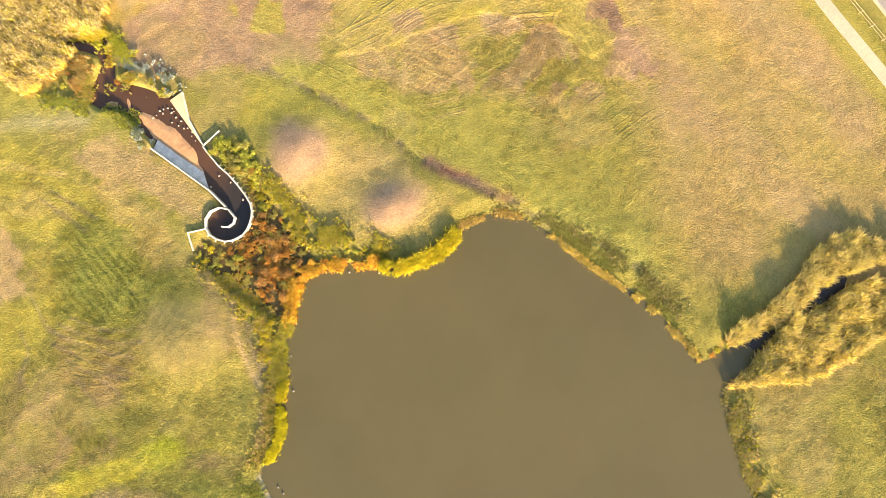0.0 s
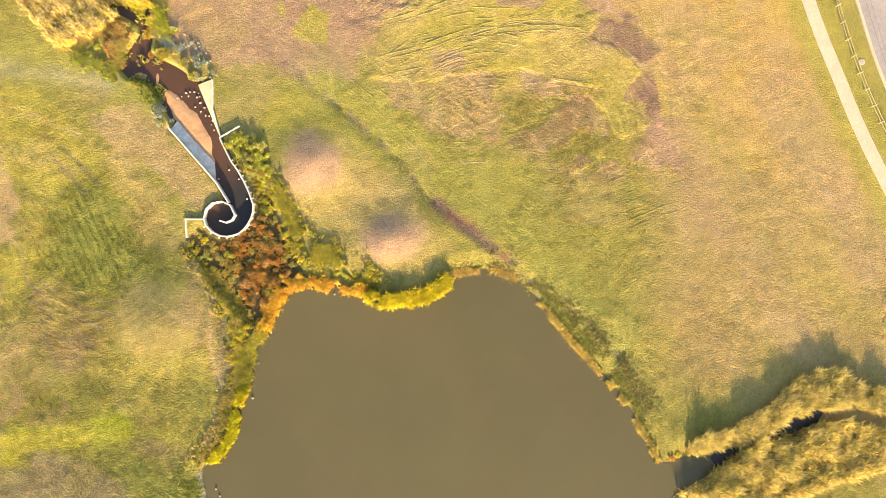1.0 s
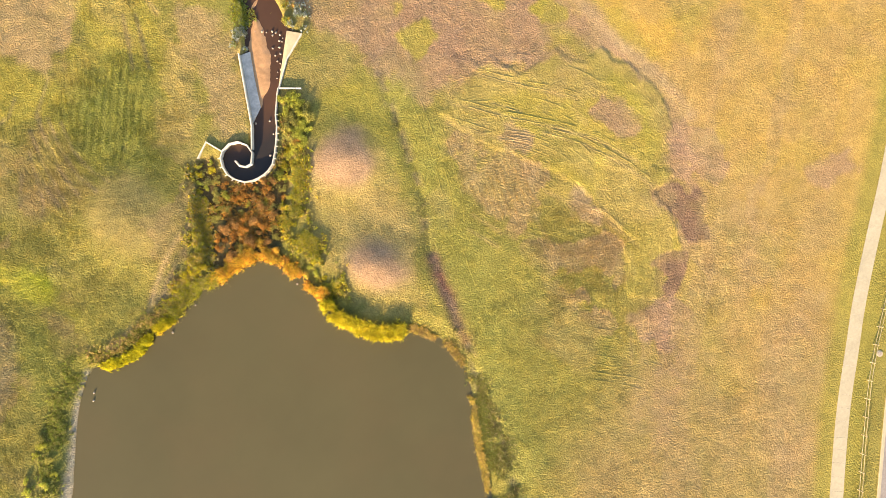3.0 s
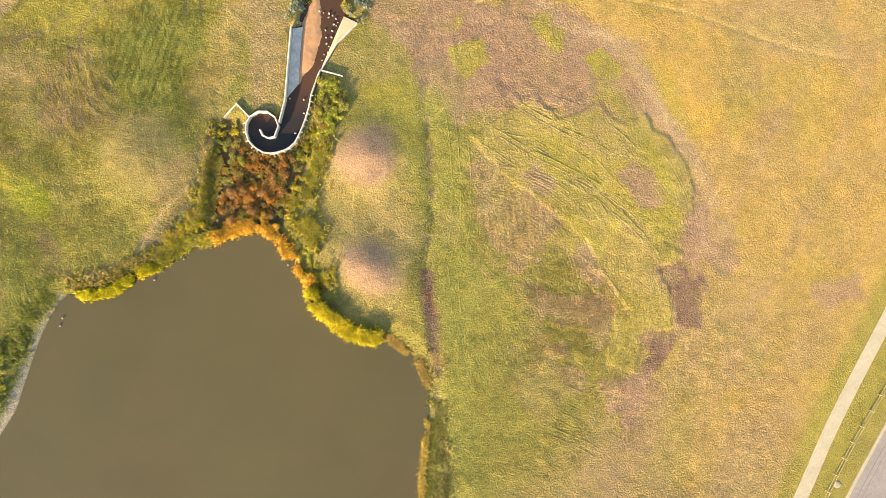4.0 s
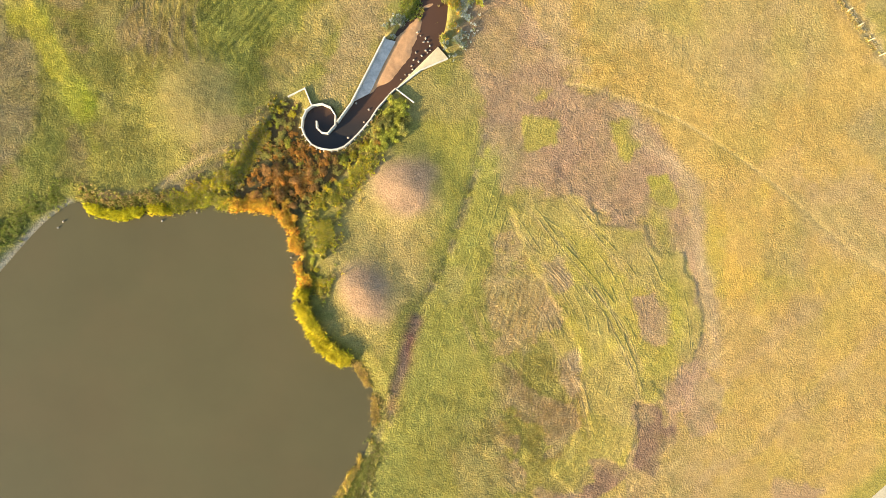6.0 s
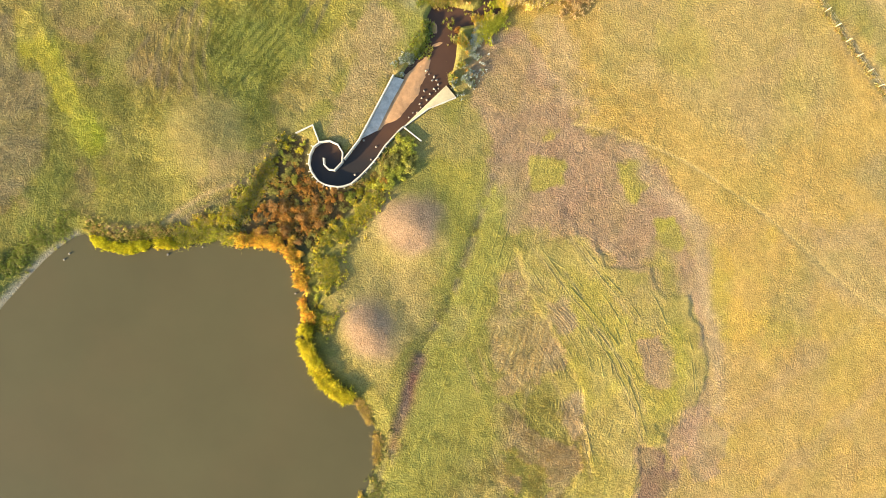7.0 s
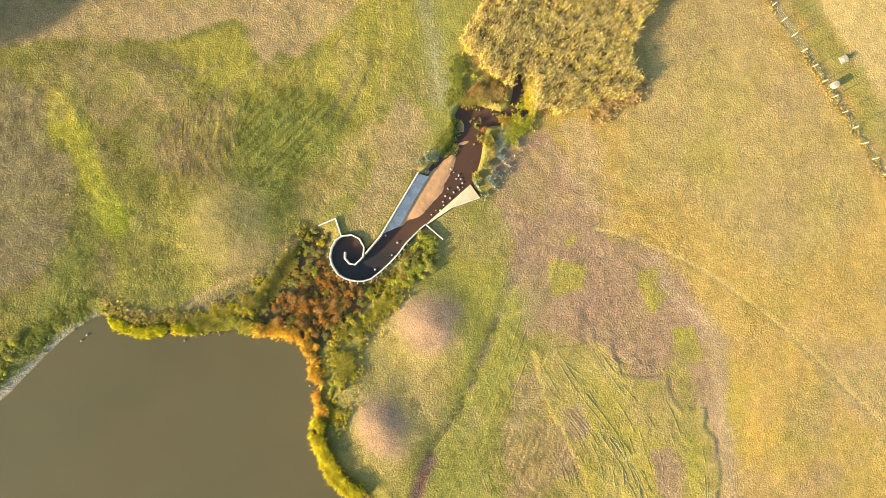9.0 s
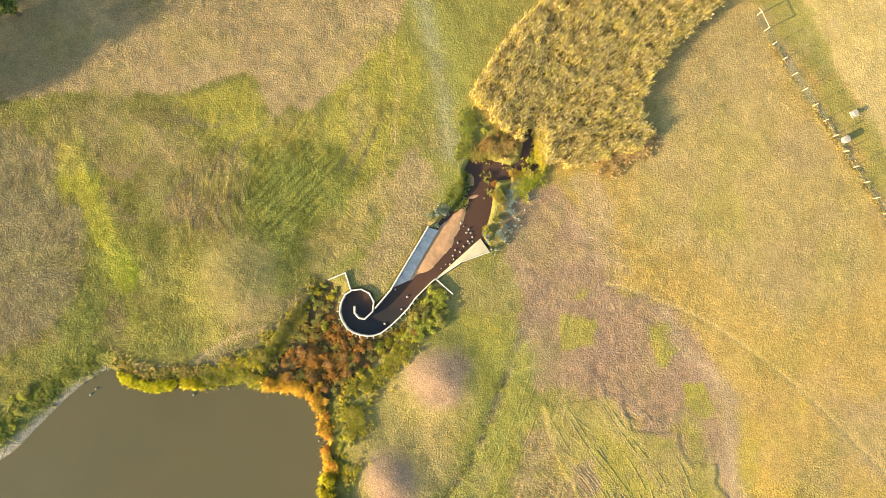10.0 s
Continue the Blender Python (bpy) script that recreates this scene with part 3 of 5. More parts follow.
# outline, softness of its edge in metres, colour, strength
AREAS = [
    ([(-75, 22), (-48, 26), (-38, 25), (-27, 28), (-24, 22), (-17.7, 23.5), (-6.7, 34), (-3.5, 41), (-3, 60), (-75, 60)], 0.6, "tan", 0.9),
    ([(-38, 24.7), (-27.2, 28), (-24, 21.5), (-17.7, 23), (-6.7, 33.6), (-3, 27.5), (-6.6, 17), (-12.8, 5), (-17.5, 3.7), (-30, 18)], 0.7, "lemon", 0.65),
    ([(-27.1, 17.7), (-20.8, 19.3), (-11.3, 15.6), (-14.4, 5.3), (-17.5, 0.5), (-21.8, 2.2), (-27.6, 6.4)], 2.0, "green", 0.65),
    ([(-25.6, 13.6), (-22, 16.4), (-17.6, 15.4), (-16.4, 10.5), (-19.6, 7.2), (-24.6, 7.6)], 1.0, "green", 0.55),
    ([(-53.7, 18.6), (-49.9, 19.5), (-49.0, 14.6), (-47.7, 10.7), (-46.0, 7.2), (-45.2, 3.6), (-47.8, 4.0), (-48.8, 7.5), (-50.5, 10.8), (-53.2, 11.6)], 0.3, "citron", 0.95),
    ([(-37.3, 17.0), (-28.6, 17.8), (-28.2, 14.7), (-29.2, 5.2), (-35.4, 4.4), (-37.9, 8.3)], 1.2, "brownish", 0.6),
    ([(-80, 20), (-60, 21), (-54.5, 17.6), (-53.5, 11), (-50.5, 9), (-49.6, 2), (-50, -3), (-54, -7), (-61, -11), (-80, -14)], 1.0, "drab", 0.85),
    ([(-80, -22), (-60.3, -19.5), (-52.9, -10.3), (-49.4, 0.6), (-46.2, -2.5), (-45.9, -13), (-52.6, -20), (-60.2, -26), (-80, -36)], 2.0, "green", 0.7),
    ([(-45.9, 2.5), (-42.8, 2.9), (-42.2, -0.3), (-45.4, -1.4)], 0.4, "bright", 0.95),
    ([(-36, 6), (-32, 2), (-34, -8), (-37, -12), (-42, -12), (-42, 0)], 2.0, "olive", 0.7),
    ([(16.9, 4.6), (14, 14), (30, 16), (48, 40), (80, 10), (80, -40), (56, -62), (40, -74), (20, -92), (16, -80), (30, -60), (41, -30), (39, -16), (32.4, -5.5), (23.9, -0.9)], 3.0, "gold", 0.85),
    ([(-4, 18.5), (-0.8, 14), (-1.6, 8), (-8, -1.5), (-11.5, -0.5), (-9, 8), (-7.5, 15)], 1.2, "tan", 0.8),
    ([(8.3, 5.0), (9.5, 11), (15, 13), (19, 8), (24.6, -0.9), (32.4, -5.5), (37.4, -13.2), (39.4, -30), (38, -40), (36.4, -46), (33.6, -51), (32, -46), (36, -38), (36.4, -29.9), (33.5, -19), (30.5, -22.4), (24.4, -19.3), (16.7, -15.5), (12.9, -15.5), (10.6, -5.5)], 1.0, "pink", 0.85),
    (MAT, 0.35, "lemon", 0.62),
    ([(16.3, -5.4), (21.0, -6.1), (20.4, -9.0), (18.1, -10.5), (15.6, -10.0)], 0.4, "lemon", 0.8),
    ([(18.7, -1.4), (20.5, -1.8), (19.9, -3.5), (18.3, -3.2)], 0.4, "lemon", 0.7),
    ([(28.1, -6.7), (31.2, -7.0), (32.1, -10.4), (30.6, -12.2), (29.3, -10.7)], 0.4, "lemon", 0.85),
    ([(32.9, -14.6), (35.4, -14.5), (37.8, -18.4), (36.0, -19.5), (32.5, -17.7)], 0.35, "lemon", 0.95),
    (TAN_ROWS, 0.8, "tan", 0.75),
    ([(-19.5, 4.5), (-13.8, 9.2), (-7.8, 16.5), (-6.2, 11.8), (-10.4, 4.2), (-15.3, 1.2)], 1.2, "straw", 0.65),
    ([(2, -2.7), (7.6, -4.8), (9.2, -12), (5.6, -20.5), (4.2, -12.9), (2.4, -7.4)], 1.2, "lemon", 0.6),
    ([(-5, -8.6), (2, -8.6), (5.0, -13), (4.2, -19.5), (1.4, -26), (-2.6, -32), (-6, -36), (-10.4, -35), (-13.4, -30), (-12.6, -22), (-10.8, -15.6)], 1.2, "straw", 0.55),
    ([(18.9, -39.0), (21.3, -37.9), (22.6, -43.3), (21.2, -44.6), (18.9, -42.2)], 0.5, "rose", 0.8),
    ([(29.6, -31.0), (32.6, -30.4), (34.6, -33.5), (34.9, -36.9), (32.6, -38.6), (30.0, -36.5)], 0.4, "pink", 0.8),
    ([(17.9, -25.9), (20.6, -25.5), (21.4, -29.0), (18.8, -29.8)], 0.5, "pink", 0.7),
    ([(31.2, -42.7), (34.0, -42.8), (35.0, -41.8), (37.0, -41.8), (39.2, -37.1), (39.4, -41.9), (40.9, -44.6), (39.9, -50.0), (36.3, -50.9), (35.2, -47.9), (35.6, -44.8), (32.2, -43.8)], 0.3, "pink", 0.75),
    ([(28.7, -45.2), (29.9, -46.0), (33.2, -46.4), (32.9, -49.0), (34.6, -49.7), (34.0, -51.4), (32.3, -51.0), (32.2, -52.4), (30.6, -55.4), (27.4, -54.5), (28.9, -51.8), (28.8, -48.5)], 0.2, "umber", 1.0),
    ([(22.6, -53.5), (24.6, -53.4), (27.0, -55.2), (25.0, -57.3), (22.7, -58.8), (20.5, -57.9), (22.3, -56.0)], 0.25, "umber", 0.95),
    ([(15.0, -57.2), (18.2, -57.1), (21.6, -58.2), (19.0, -61.2), (16.0, -64.1), (14.1, -63.7)], 0.6, "pink", 0.8),
    ([(45.9, -59.2), (47.9, -57.6), (54.1, -58.9), (53.4, -62.3), (47.7, -62.3)], 0.7, "pink", 0.7),
    ([(33, -55.2), (41, -52.8), (40.5, -59.8), (33.3, -66.6), (28.4, -64.5)], 1.6, "tan", 0.6),
    # a shadow on the far field, painted in as a greyer patch
    ([(64, -6), (72, -7), (69.5, -20.8), (64.2, -14), (60.6, -9.7)], 2.5, "grey", 0.55),
    ([(54, -16.7), (64, -15.6), (69, -23.4), (67, -31), (60, -27.5), (53.5, -22.9)], 2.0, "tan", 0.7),
    ([(46.5, -22.8), (53.8, -23.3), (52.9, -32.9), (46, -34.2)], 1.6, "lemon", 0.6),
    ([(41.5, -18.3), (47.7, -15.5), (52.8, -22.1), (49.2, -27.9), (44.8, -33.4), (41.8, -37.0), (41.2, -30.9)], 1.2, "amber", 0.5),
    ([(27, 15), (31, 27), (44, 36), (58, 12), (61, 0), (48, -7), (36, 1), (27, 6)], 3.0, "hayfield", 0.65),
    ([(34.2, 12.4), (38.9, 13.2), (42.8, 8.5), (42.7, 3.8), (35.7, 5.3)], 1.5, "lemon", 0.4),
    ([(21.7, 14.0), (24.0, 10.0), (23.5, 5.3), (25.4, 0.6), (20.0, 0.6), (18.5, 6.9), (19.3, 13.2)], 1.0, "rose", 0.6),
    ([(40.6, -15.4), (42.6, -24.4), (43, -34), (39.5, -30)], 1.0, "lemon", 0.45),
    ([(22, -58), (20, -64), (16, -66), (10, -72), (4, -74), (8, -68), (16, -60)], 2.5, "pink", 0.6),
    ([(26.5, -84), (33, -78), (38, -72), (30, -70), (20, -78), (8, -94), (14, -97)], 3.0, "tan", 0.7),
    ([(46, 38), (50.6, 45), (85, 45), (85, 0), (66, 0), (61.6, 15), (57, 24)], 1.0, "hay", 0.95),
    ([(43, 40), (47.5, 33.5), (55.5, 21), (63, 9), (72, -6), (76, -4), (64, 16), (58, 25), (51, 37), (47, 44)], 0.8, "olive", 0.75),
    ([(-28, -86), (-26, -92), (-40, -108), (-70, -112), (-70, -96), (-44, -83), (-36, -79.5), (-28.5, -77.5)], 2.0, "olive", 0.7),
]
GREEN_STRIPS = [([(11, -12), (6.5, -24), (2.6, -33), (0.8, -39), (-3.2, -48), (-6.5, -56), (-11, -64)], 3.6, "fresh", 0.6),
                ([(-42.5, -6), (-45, 2), (-48, 12), (-51, 20)], 1.0, "bright", 0.5),
                ([(-45.0, 1.8), (-43.2, 0.0)], 1.7, "lime", 0.95),
                ([(2, 12), (2.6, 18), (3, 26), (-1, 36)], 2.0, "fresh", 0.5),
                ([(-4.0, 46), (-2.9, 38), (-1.4, 32), (0.2, 23), (1.2, 17)], 1.3, "paleolive", 0.5),
                ([(-0.3, -32.6), (-1.9, -36.4), (-3.2, -40.0), (-4.6, -44.0)], 1.05, "soil", 1.0),
                (TRACK, 0.2, "hay", 0.85),
                ([(34, -20), (35.6, -30), (35.2, -38), (31.6, -44.4)], 1.5, "lemon", 0.75),
                ([(30.6, -5.0), (33.0, -9.6), (36.8, -13.2), (39.3, -17.1), (39.2, -21.8), (39.3, -26.6), (40.0, -30.5), (40.4, -36), (40.2, -41)], 1.1, "rose", 0.8),
                ([(-51.8, 18), (-51, 13), (-47.6, 8), (-44.6, 0)], 1.5, "lemon", 0.5),
                *[(line, 0.25, "tan", 0.4) for line in RUTS],
                ([(-42.0, -12.4), (-35.8, -12.8), (-32.0, -10.4), (-29.0, -8.7), (-25.9, -7.5), (-20.5, -6.4)], 0.55, "rose", 0.7),
                # shade below the pale bank line, put into the ground colour
                ([(-35.8, -13.7), (-32.0, -11.9), (-28.2, -10.0), (-25.5, -8.9)], 0.55, "mud_and_shade", 0.6),
                ([(-7.5, 33.9), (-6.5, 25.9), (-6.8, 18.7)], 0.35, "hay", 0.6), ([(-5.7, 31.5), (-6.0, 22.7)], 0.3, "hay", 0.5),
                *[(line, 0.28, "mud_and_shade", 0.5) for line in WEST_RUTS],
                ([(-62.5, -26.6), (-57, -21.8), (-53.2, -18.2), (-49.6, -14.8), (-46.6, -13.0)], 0.6, "shingle", 0.65),
                ([(44.5, 36.5), (53.5, 21.5), (60.8, 9.2), (70, -5)], 0.7, "grey", 0.8)]


def ground_colour(x, y):
    n1, n2, n3 = fbm(x, y, 14, 4), fbm(x + 71, y - 33, 5, 3), fbm(x - 20, y + 55, 1.6, 2)
    east = ease(6, 34, x + 14 * (n1 - 0.5))[:, None]
    col = C["olive"] * (1 - east) + (0.55 * C["gold"] + 0.45 * C["straw"]) * east
    south = ease(-58, -72, y + 10 * (n1 - 0.5))[:, None] * ease(-20, -8, x)[:, None]
    col = col * (1 - south) + C["straw"] * 0.86 * south
    # bare brown patches with ragged edges in the damp field and the western grass
    field = ease(27, 23, np.hypot((x - 22) * 1.25, (y + 33) * 0.82)) * ease(8, 12, x)
    west = ease(-12, -20, x) * ease(-16, -10, y) * ease(26, 20, y)
    k = (ease(0.55, 0.575, fbm(x + 40, y - 60, 4.6, 5)) * (0.55 * field + 0.35 * west))[:, None]
    col = col * (1 - k) + C["pink"] * k
    k = (ease(0.55, 0.60, fbm(x - 140, y + 60, 3.2, 5)) * (0.12 * field + 0.28 * west))[:, None]
    col = col * (1 - k) + C["green"] * k
    col = col * (1 - 0.2 * ease(-12, -32, x))[:, None]
    wob = 4.5 * (n2 - 0.5) + 2.6 * (n3 - 0.5) + 1.8 * (fbm(x, y, 0.7, 2) - 0.5)
    for poly, soft, name, much in AREAS:
        xs, ys = [p[0] for p in poly], [p[1] for p in poly]
        near = (x > min(xs) - 8) & (x < max(xs) + 8) & (y > min(ys) - 8) & (y < max(ys) + 8)
        k = np.zeros(len(x))
        k[near] = ease(-soft, soft, within(x[near], y[near], poly) + wob[near] * min(1.0, 0.3 + soft * 0.45))
        k = (k * much)[:, None]
        col = col * (1 - k) + C[name] * k
    for line, wide, name, much in GREEN_STRIPS:
        xs, ys, m = [q[0] for q in line], [q[1] for q in line], 4 * wide + 1
        near = (x > min(xs) - m) & (x < max(xs) + m) & (y > min(ys) - m) & (y < max(ys) + m)
        if near.any():
            d, _ = to_line(x[near], y[near], line)
            k = (np.exp(-((d + wob[near] * 0.22 * wide) / wide) ** 2) * much)[:, None]
            col[near] = col[near] * (1 - k) + C[name] * k
    # patches of greener and of drier growth
    k = (ease(0.55, 0.61, fbm(x + 310, y - 220, 7, 5)) * 0.22 * ease(24, 36, x))[:, None]
    col = col * (1 - k) + (0.5 * C["tan"] + 0.5 * C["pink"]) * k
    k = (ease(0.5, 0.7, n2) * 0.2)[:, None]
    col = col * (1 - k) + C["lemon"] * k
    k = (ease(0.54, 0.70, fbm(x + 200, y + 90, 9, 4)) * 0.3)[:, None]
    col = col * (1 - k) + C["tan"] * k
    k = (ease(0.55, 0.72, fbm(x - 90, y + 190, 3.0, 3)) * 0.12)[:, None]
    col = col * (1 - k) + C["green"] * k
    k = (0.8 * ease(-0.8, 0.6, within(x, y, THICKET)))[:, None]
    col = col * (1 - k) + (np.array((0.11, 0.065, 0.03)) + (np.array((0.06, 0.055, 0.03)) - np.array((0.11, 0.065, 0.03))) * ease(0.42, 0.58, fbm(x, y, 2.4, 3))[:, None]) * k
    # golden ground under the reeds
    for poly in (REEDS_NORTH, ISLAND_N, ISLAND_S):
        k = (0.85 * ease(-0.6, 0.4, within(x, y, poly)))[:, None]
        col = col * (1 - k) + C["gold"] * 0.8 * k
    # mounds are dry and pale on top
    for mound in MOUNDS[:3]:
        k = ((0.95 if mound[0] > -20 else 0.25) * ease(0.14, 0.6, dome(x, y, mound) + 0.5 * (n2 - 0.5)))[:, None]
        col = col * (1 - k) + (0.1 * C["tan"] + 0.9 * C["pink"]) * 1.04 * k
    # wheel and mower marks round the damp middle of the field
    col = col * (0.98 + 0.24 * marks(x, y))[:, None]
    d, _ = to_line(x, y, DITCH)
    k = (0.6 * np.exp(-(d / 0.7) ** 2) * ease(0.36, 0.6, fbm(x, y, 1.4, 3)))[:, None]
    col = col * (1 - k) + C["mud_and_shade"] * k
    s = within(x, y, POND_CURVE)
    k = ease(-0.7, 0.0, s)[:, None]
    col = col * (1 - k) + C["mud_and_shade"] * k
    k = ease(-0.3, 0.1, within(x, y, TROUGH))[:, None]
    col = col * (1 - k) + C["mud_and_shade"] * 0.8 * k
    w, along = to_line(x, y, WALKWAY)
    # bands left by mowing along the footpath
    k = (ease(0.46, 0.62, vnoise(w * 0.33 + 0.8 * n2, along * 0.03)) * 0.28 * ease(4, 8, w) * ease(38, 24, w))[:, None]
    col = col * (1 - k) + (0.5 * C["tan"] + 0.5 * C["pink"]) * 1.05 * k
    k = (ease(4.2, 2.4, w) * 0.75)[:, None]
    col = col * (1 - k) + (0.5 * C["olive"] + 0.5 * C["lemon"]) * k
    k = (ease(6.0, 4.0, to_line(x, y, KERB)[0]) * 0.8)[:, None]
    col = col * (1 - k) + (0.7 * C["olive"] + 0.3 * C["lemon"]) * k
    # clumps: drier and greener growth side by side
    n5 = (fbm(x + 17, y + 5, 0.8, 2) - 0.5)[:, None] * (0.5 + 0.5 * coarse(x, y))[:, None]
    col = col * (1 + n5 * np.array((0.30, 0.20, 0.10)))
    return np.clip(col * (0.9 + 0.22 * (n3[:, None])), 0.02, 0.8)


def axis_steps(lo, hi, step, far):
    mid = np.arange(lo, hi + step / 2, step)
    out, d = [], step
    p = hi
    while p < far:
        d *= 1.35
        p += d
        out.append(p)
    return np.concatenate([(lo + hi - np.array(out))[::-1], mid, out])


gx, gy = axis_steps(-72, 76, 0.25, 2600), axis_steps(-108, 46, 0.25, 2600)
X, Y = np.meshgrid(gx, gy, indexing="ij")
fx, fy = X.ravel(), Y.ravel()
fz = height(fx, fy)
nx, ny = len(gx), len(gy)
idx = np.arange(nx * ny).reshape(nx, ny)
quads = np.stack([idx[:-1, :-1], idx[1:, :-1], idx[1:, 1:], idx[:-1, 1:]], -1).reshape(-1, 4)
turf = ground_colour(fx, fy)
tint = np.concatenate([turf, coarse(fx, fy)[:, None]], 1)
ground = new("ground", mesh_from("ground", np.stack([fx, fy, fz], -1), quads, M_GROUND, tint, True))
tagged(ground, "rough autumn meadow with dry golden and green grass", "ground", kind="structure")


Z_GRID, C_GRID = fz.reshape(nx, ny), turf.reshape(nx, ny, -1)


def on_ground(x, y):
    """Height of the built ground at the places x, y."""
    i, j = np.clip(np.searchsorted(gx, x) - 1, 0, nx - 2), np.clip(np.searchsorted(gy, y) - 1, 0, ny - 2)
    u, v = (x - gx[i]) / (gx[i + 1] - gx[i]), (y - gy[j]) / (gy[j + 1] - gy[j])
    return (Z_GRID[i, j] * (1 - u) + Z_GRID[i + 1, j] * u) * (1 - v) + (Z_GRID[i, j + 1] * (1 - u) + Z_GRID[i + 1, j + 1] * u) * v


def turf_colour(x, y):
    i, j = np.clip(np.searchsorted(gx, x), 0, nx - 1), np.clip(np.searchsorted(gy, y), 0, ny - 1)
    return C_GRID[i, j]


def land(x, y):
    """Height of the land at one place."""
    return float(on_ground(np.array([x]), np.array([y]))[0])


# ---- water ----


def sheet(name, outline, z, mat, label, category):
    bm = bmesh.new()
    f = bm.faces.new([bm.verts.new((x, y, z)) for x, y in outline])
    if f.normal.z < 0:
        bmesh.ops.reverse_faces(bm, faces=[f])
    bmesh.ops.triangulate(bm, faces=[f])
    ob = part(name, bm, mat)
    return tagged(ob, label, category, kind="structure")


area = sum(a[0] * b[1] - b[0] * a[1] for a, b in zip(POND_CURVE, POND_CURVE[1:] + POND_CURVE[:1]))
grown = []
for i, p in enumerate(POND_CURVE):
    a, b = POND_CURVE[i - 1], POND_CURVE[(i + 1) % len(POND_CURVE)]
    t = Vector((b[0] - a[0], b[1] - a[1])).normalized() * (1 if area > 0 else -1)
    grown.append((p[0] + t.y * 0.35, p[1] - t.x * 0.35))
sheet("pond_water", grown, WATER_Z, M_POND, "still silty brown pond water", "water")
sheet("channel_water", [(-24.5, -82.5), (-21, -78.5), (-8, -92), (-9, -99), (-12, -98)], WATER_Z + 0.005, M_STREAM, "dark water between the reed banks", "water")
sheet("stream_water", [(-14.3, -8.3), (-4, -8), (2.5, -1), (8, 8), (9.5, 12.5), (15, 13), (15, 22.5), (10, 22.5), (2, 18), (0, 10), (-4, 7), (-14.3, -1.5)], STREAM_Z, M_STREAM, "shallow brown stream water in the weir channel", "water")

# ---- the weir ----
weir = tagged(new("spiral_weir"), "pale concrete spiral weir with sloping wing walls in a stream", "weir")
weir.location = (0, 0, 0)
TOP = 0.42
part("outer_wall", sweep(OUTER, 0.19, -1.3, TOP), M_CONCRETE, weir)
part("side_wall", sweep(LEFT, 0.20, -1.3, TOP + 0.06), M_CONCRETE, weir)
part("wing_wall", sweep(WING_LEFT, 0.17, -1.0, TOP - 0.02), M_CONCRETE, weir)
part("wing_wall", sweep(WING_RIGHT, 0.17, -1.0, TOP - 0.02), M_CONCRETE, weir)
part("apron", slab(APRON, (0.22, -0.30, 0.30, 0.30), 0.25), M_APRON, weir, "sunlit sloping concrete apron")
part("apron_edge", sweep([(-0.9, -0.45), (2.6, 1.93), (6.45, 3.3)], 0.15, -0.4, 0.38), M_CONCRETE, weir)
part("floor_slab", slab([(-1.9, 6.7), (-0.6, 6.3), (-2.5, 3.2), (-4.6, -0.6), (-6.8, -1.6)], (-0.22, -0.32, -0.34, -0.42, -0.3), 0.3), M_WET_CONCRETE, weir, "damp grey concrete floor slab")
ribs = resample(OUTER[2:17], 0.93)
mid = Vector((-9.0, -4.2))
for p in ribs:
    i = ribs.index(p)
    a, b = ribs[max(i - 1, 0)], ribs[min(i + 1, len(ribs) - 1)]
    t = Vector((b[0] - a[0], b[1] - a[1])).normalized()
    out = Vector((t.y, -t.x))
    if out.dot(Vector(p) - mid) < 0:
        out = -out
    bm = bmesh.new()
    ang = math.degrees(math.atan2(out.y, out.x))
    box(bm, (0.30, 0.10, 0.18), pose(p[0] + out.x * 0.22, p[1] + out.y * 0.22, TOP - 0.09, 0, 0, ang), 0.015)
    part("bracket", bm, M_CONCRETE, weir)

# silt bar on the channel floor
xs = np.linspace(-5, 5, 70)
ys = np.linspace(-1.5, 10.6, 84)
SX, SY = np.meshgrid(xs, ys, indexing="ij")
sd = within(SX.ravel(), SY.ravel(), rounded(SAND, 0.5, True))
sz = STREAM_Z - 0.10 + 0.22 * ease(-0.5, 1.3, sd + 0.5 * (fbm(SX.ravel(), SY.ravel(), 0.9, 3) - 0.5)) + 0.03 * (fbm(SX.ravel(), SY.ravel(), 0.5, 2) - 0.5)
keep = sd > -0.8
sidx = np.arange(len(sd)).reshape(70, 84)
sq = np.stack([sidx[:-1, :-1], sidx[1:, :-1], sidx[1:, 1:], sidx[:-1, 1:]], -1).reshape(-1, 4)
sq = sq[keep[sq].all(1)]
used = np.unique(sq)
remap = np.full(len(sd), -1)
remap[used] = np.arange(len(used))
bar = new("silt_bar", mesh_from("silt_bar", np.stack([SX.ravel(), SY.ravel(), sz], -1)[used], remap[sq], M_SAND, None, True))
tagged(bar, "orange-brown silt bar drying in the channel", "silt bar", kind="structure")

# small silt spit by the upstream bank
def silt_patch(cx, cy, rx, ry, turn, z):
    bm = bmesh.new()
    ring = []
    top = bm.verts.new((cx, cy, z + 0.06))
    for k in range(16):
        a = k * math.tau / 16
        w = 1 + 0.3 * (random.random() - 0.5)
        u, v = rx * w * math.cos(a), ry * w * math.sin(a)
        ring.append(bm.verts.new((cx + u * math.cos(turn) - v * math.sin(turn), cy + u * math.sin(turn) + v * math.cos(turn), z - 0.04)))
    for k in range(16):
        bm.faces.new((ring[k], ring[(k + 1) % 16], top))
    ob = part("silt_bar", bm, M_SAND)
    return tagged(ob, "small wet silt spit beside the stream bank", "silt bar", kind="structure")


silt_patch(3.9, 13.4, 0.7, 1.5, 0.2, STREAM_Z)
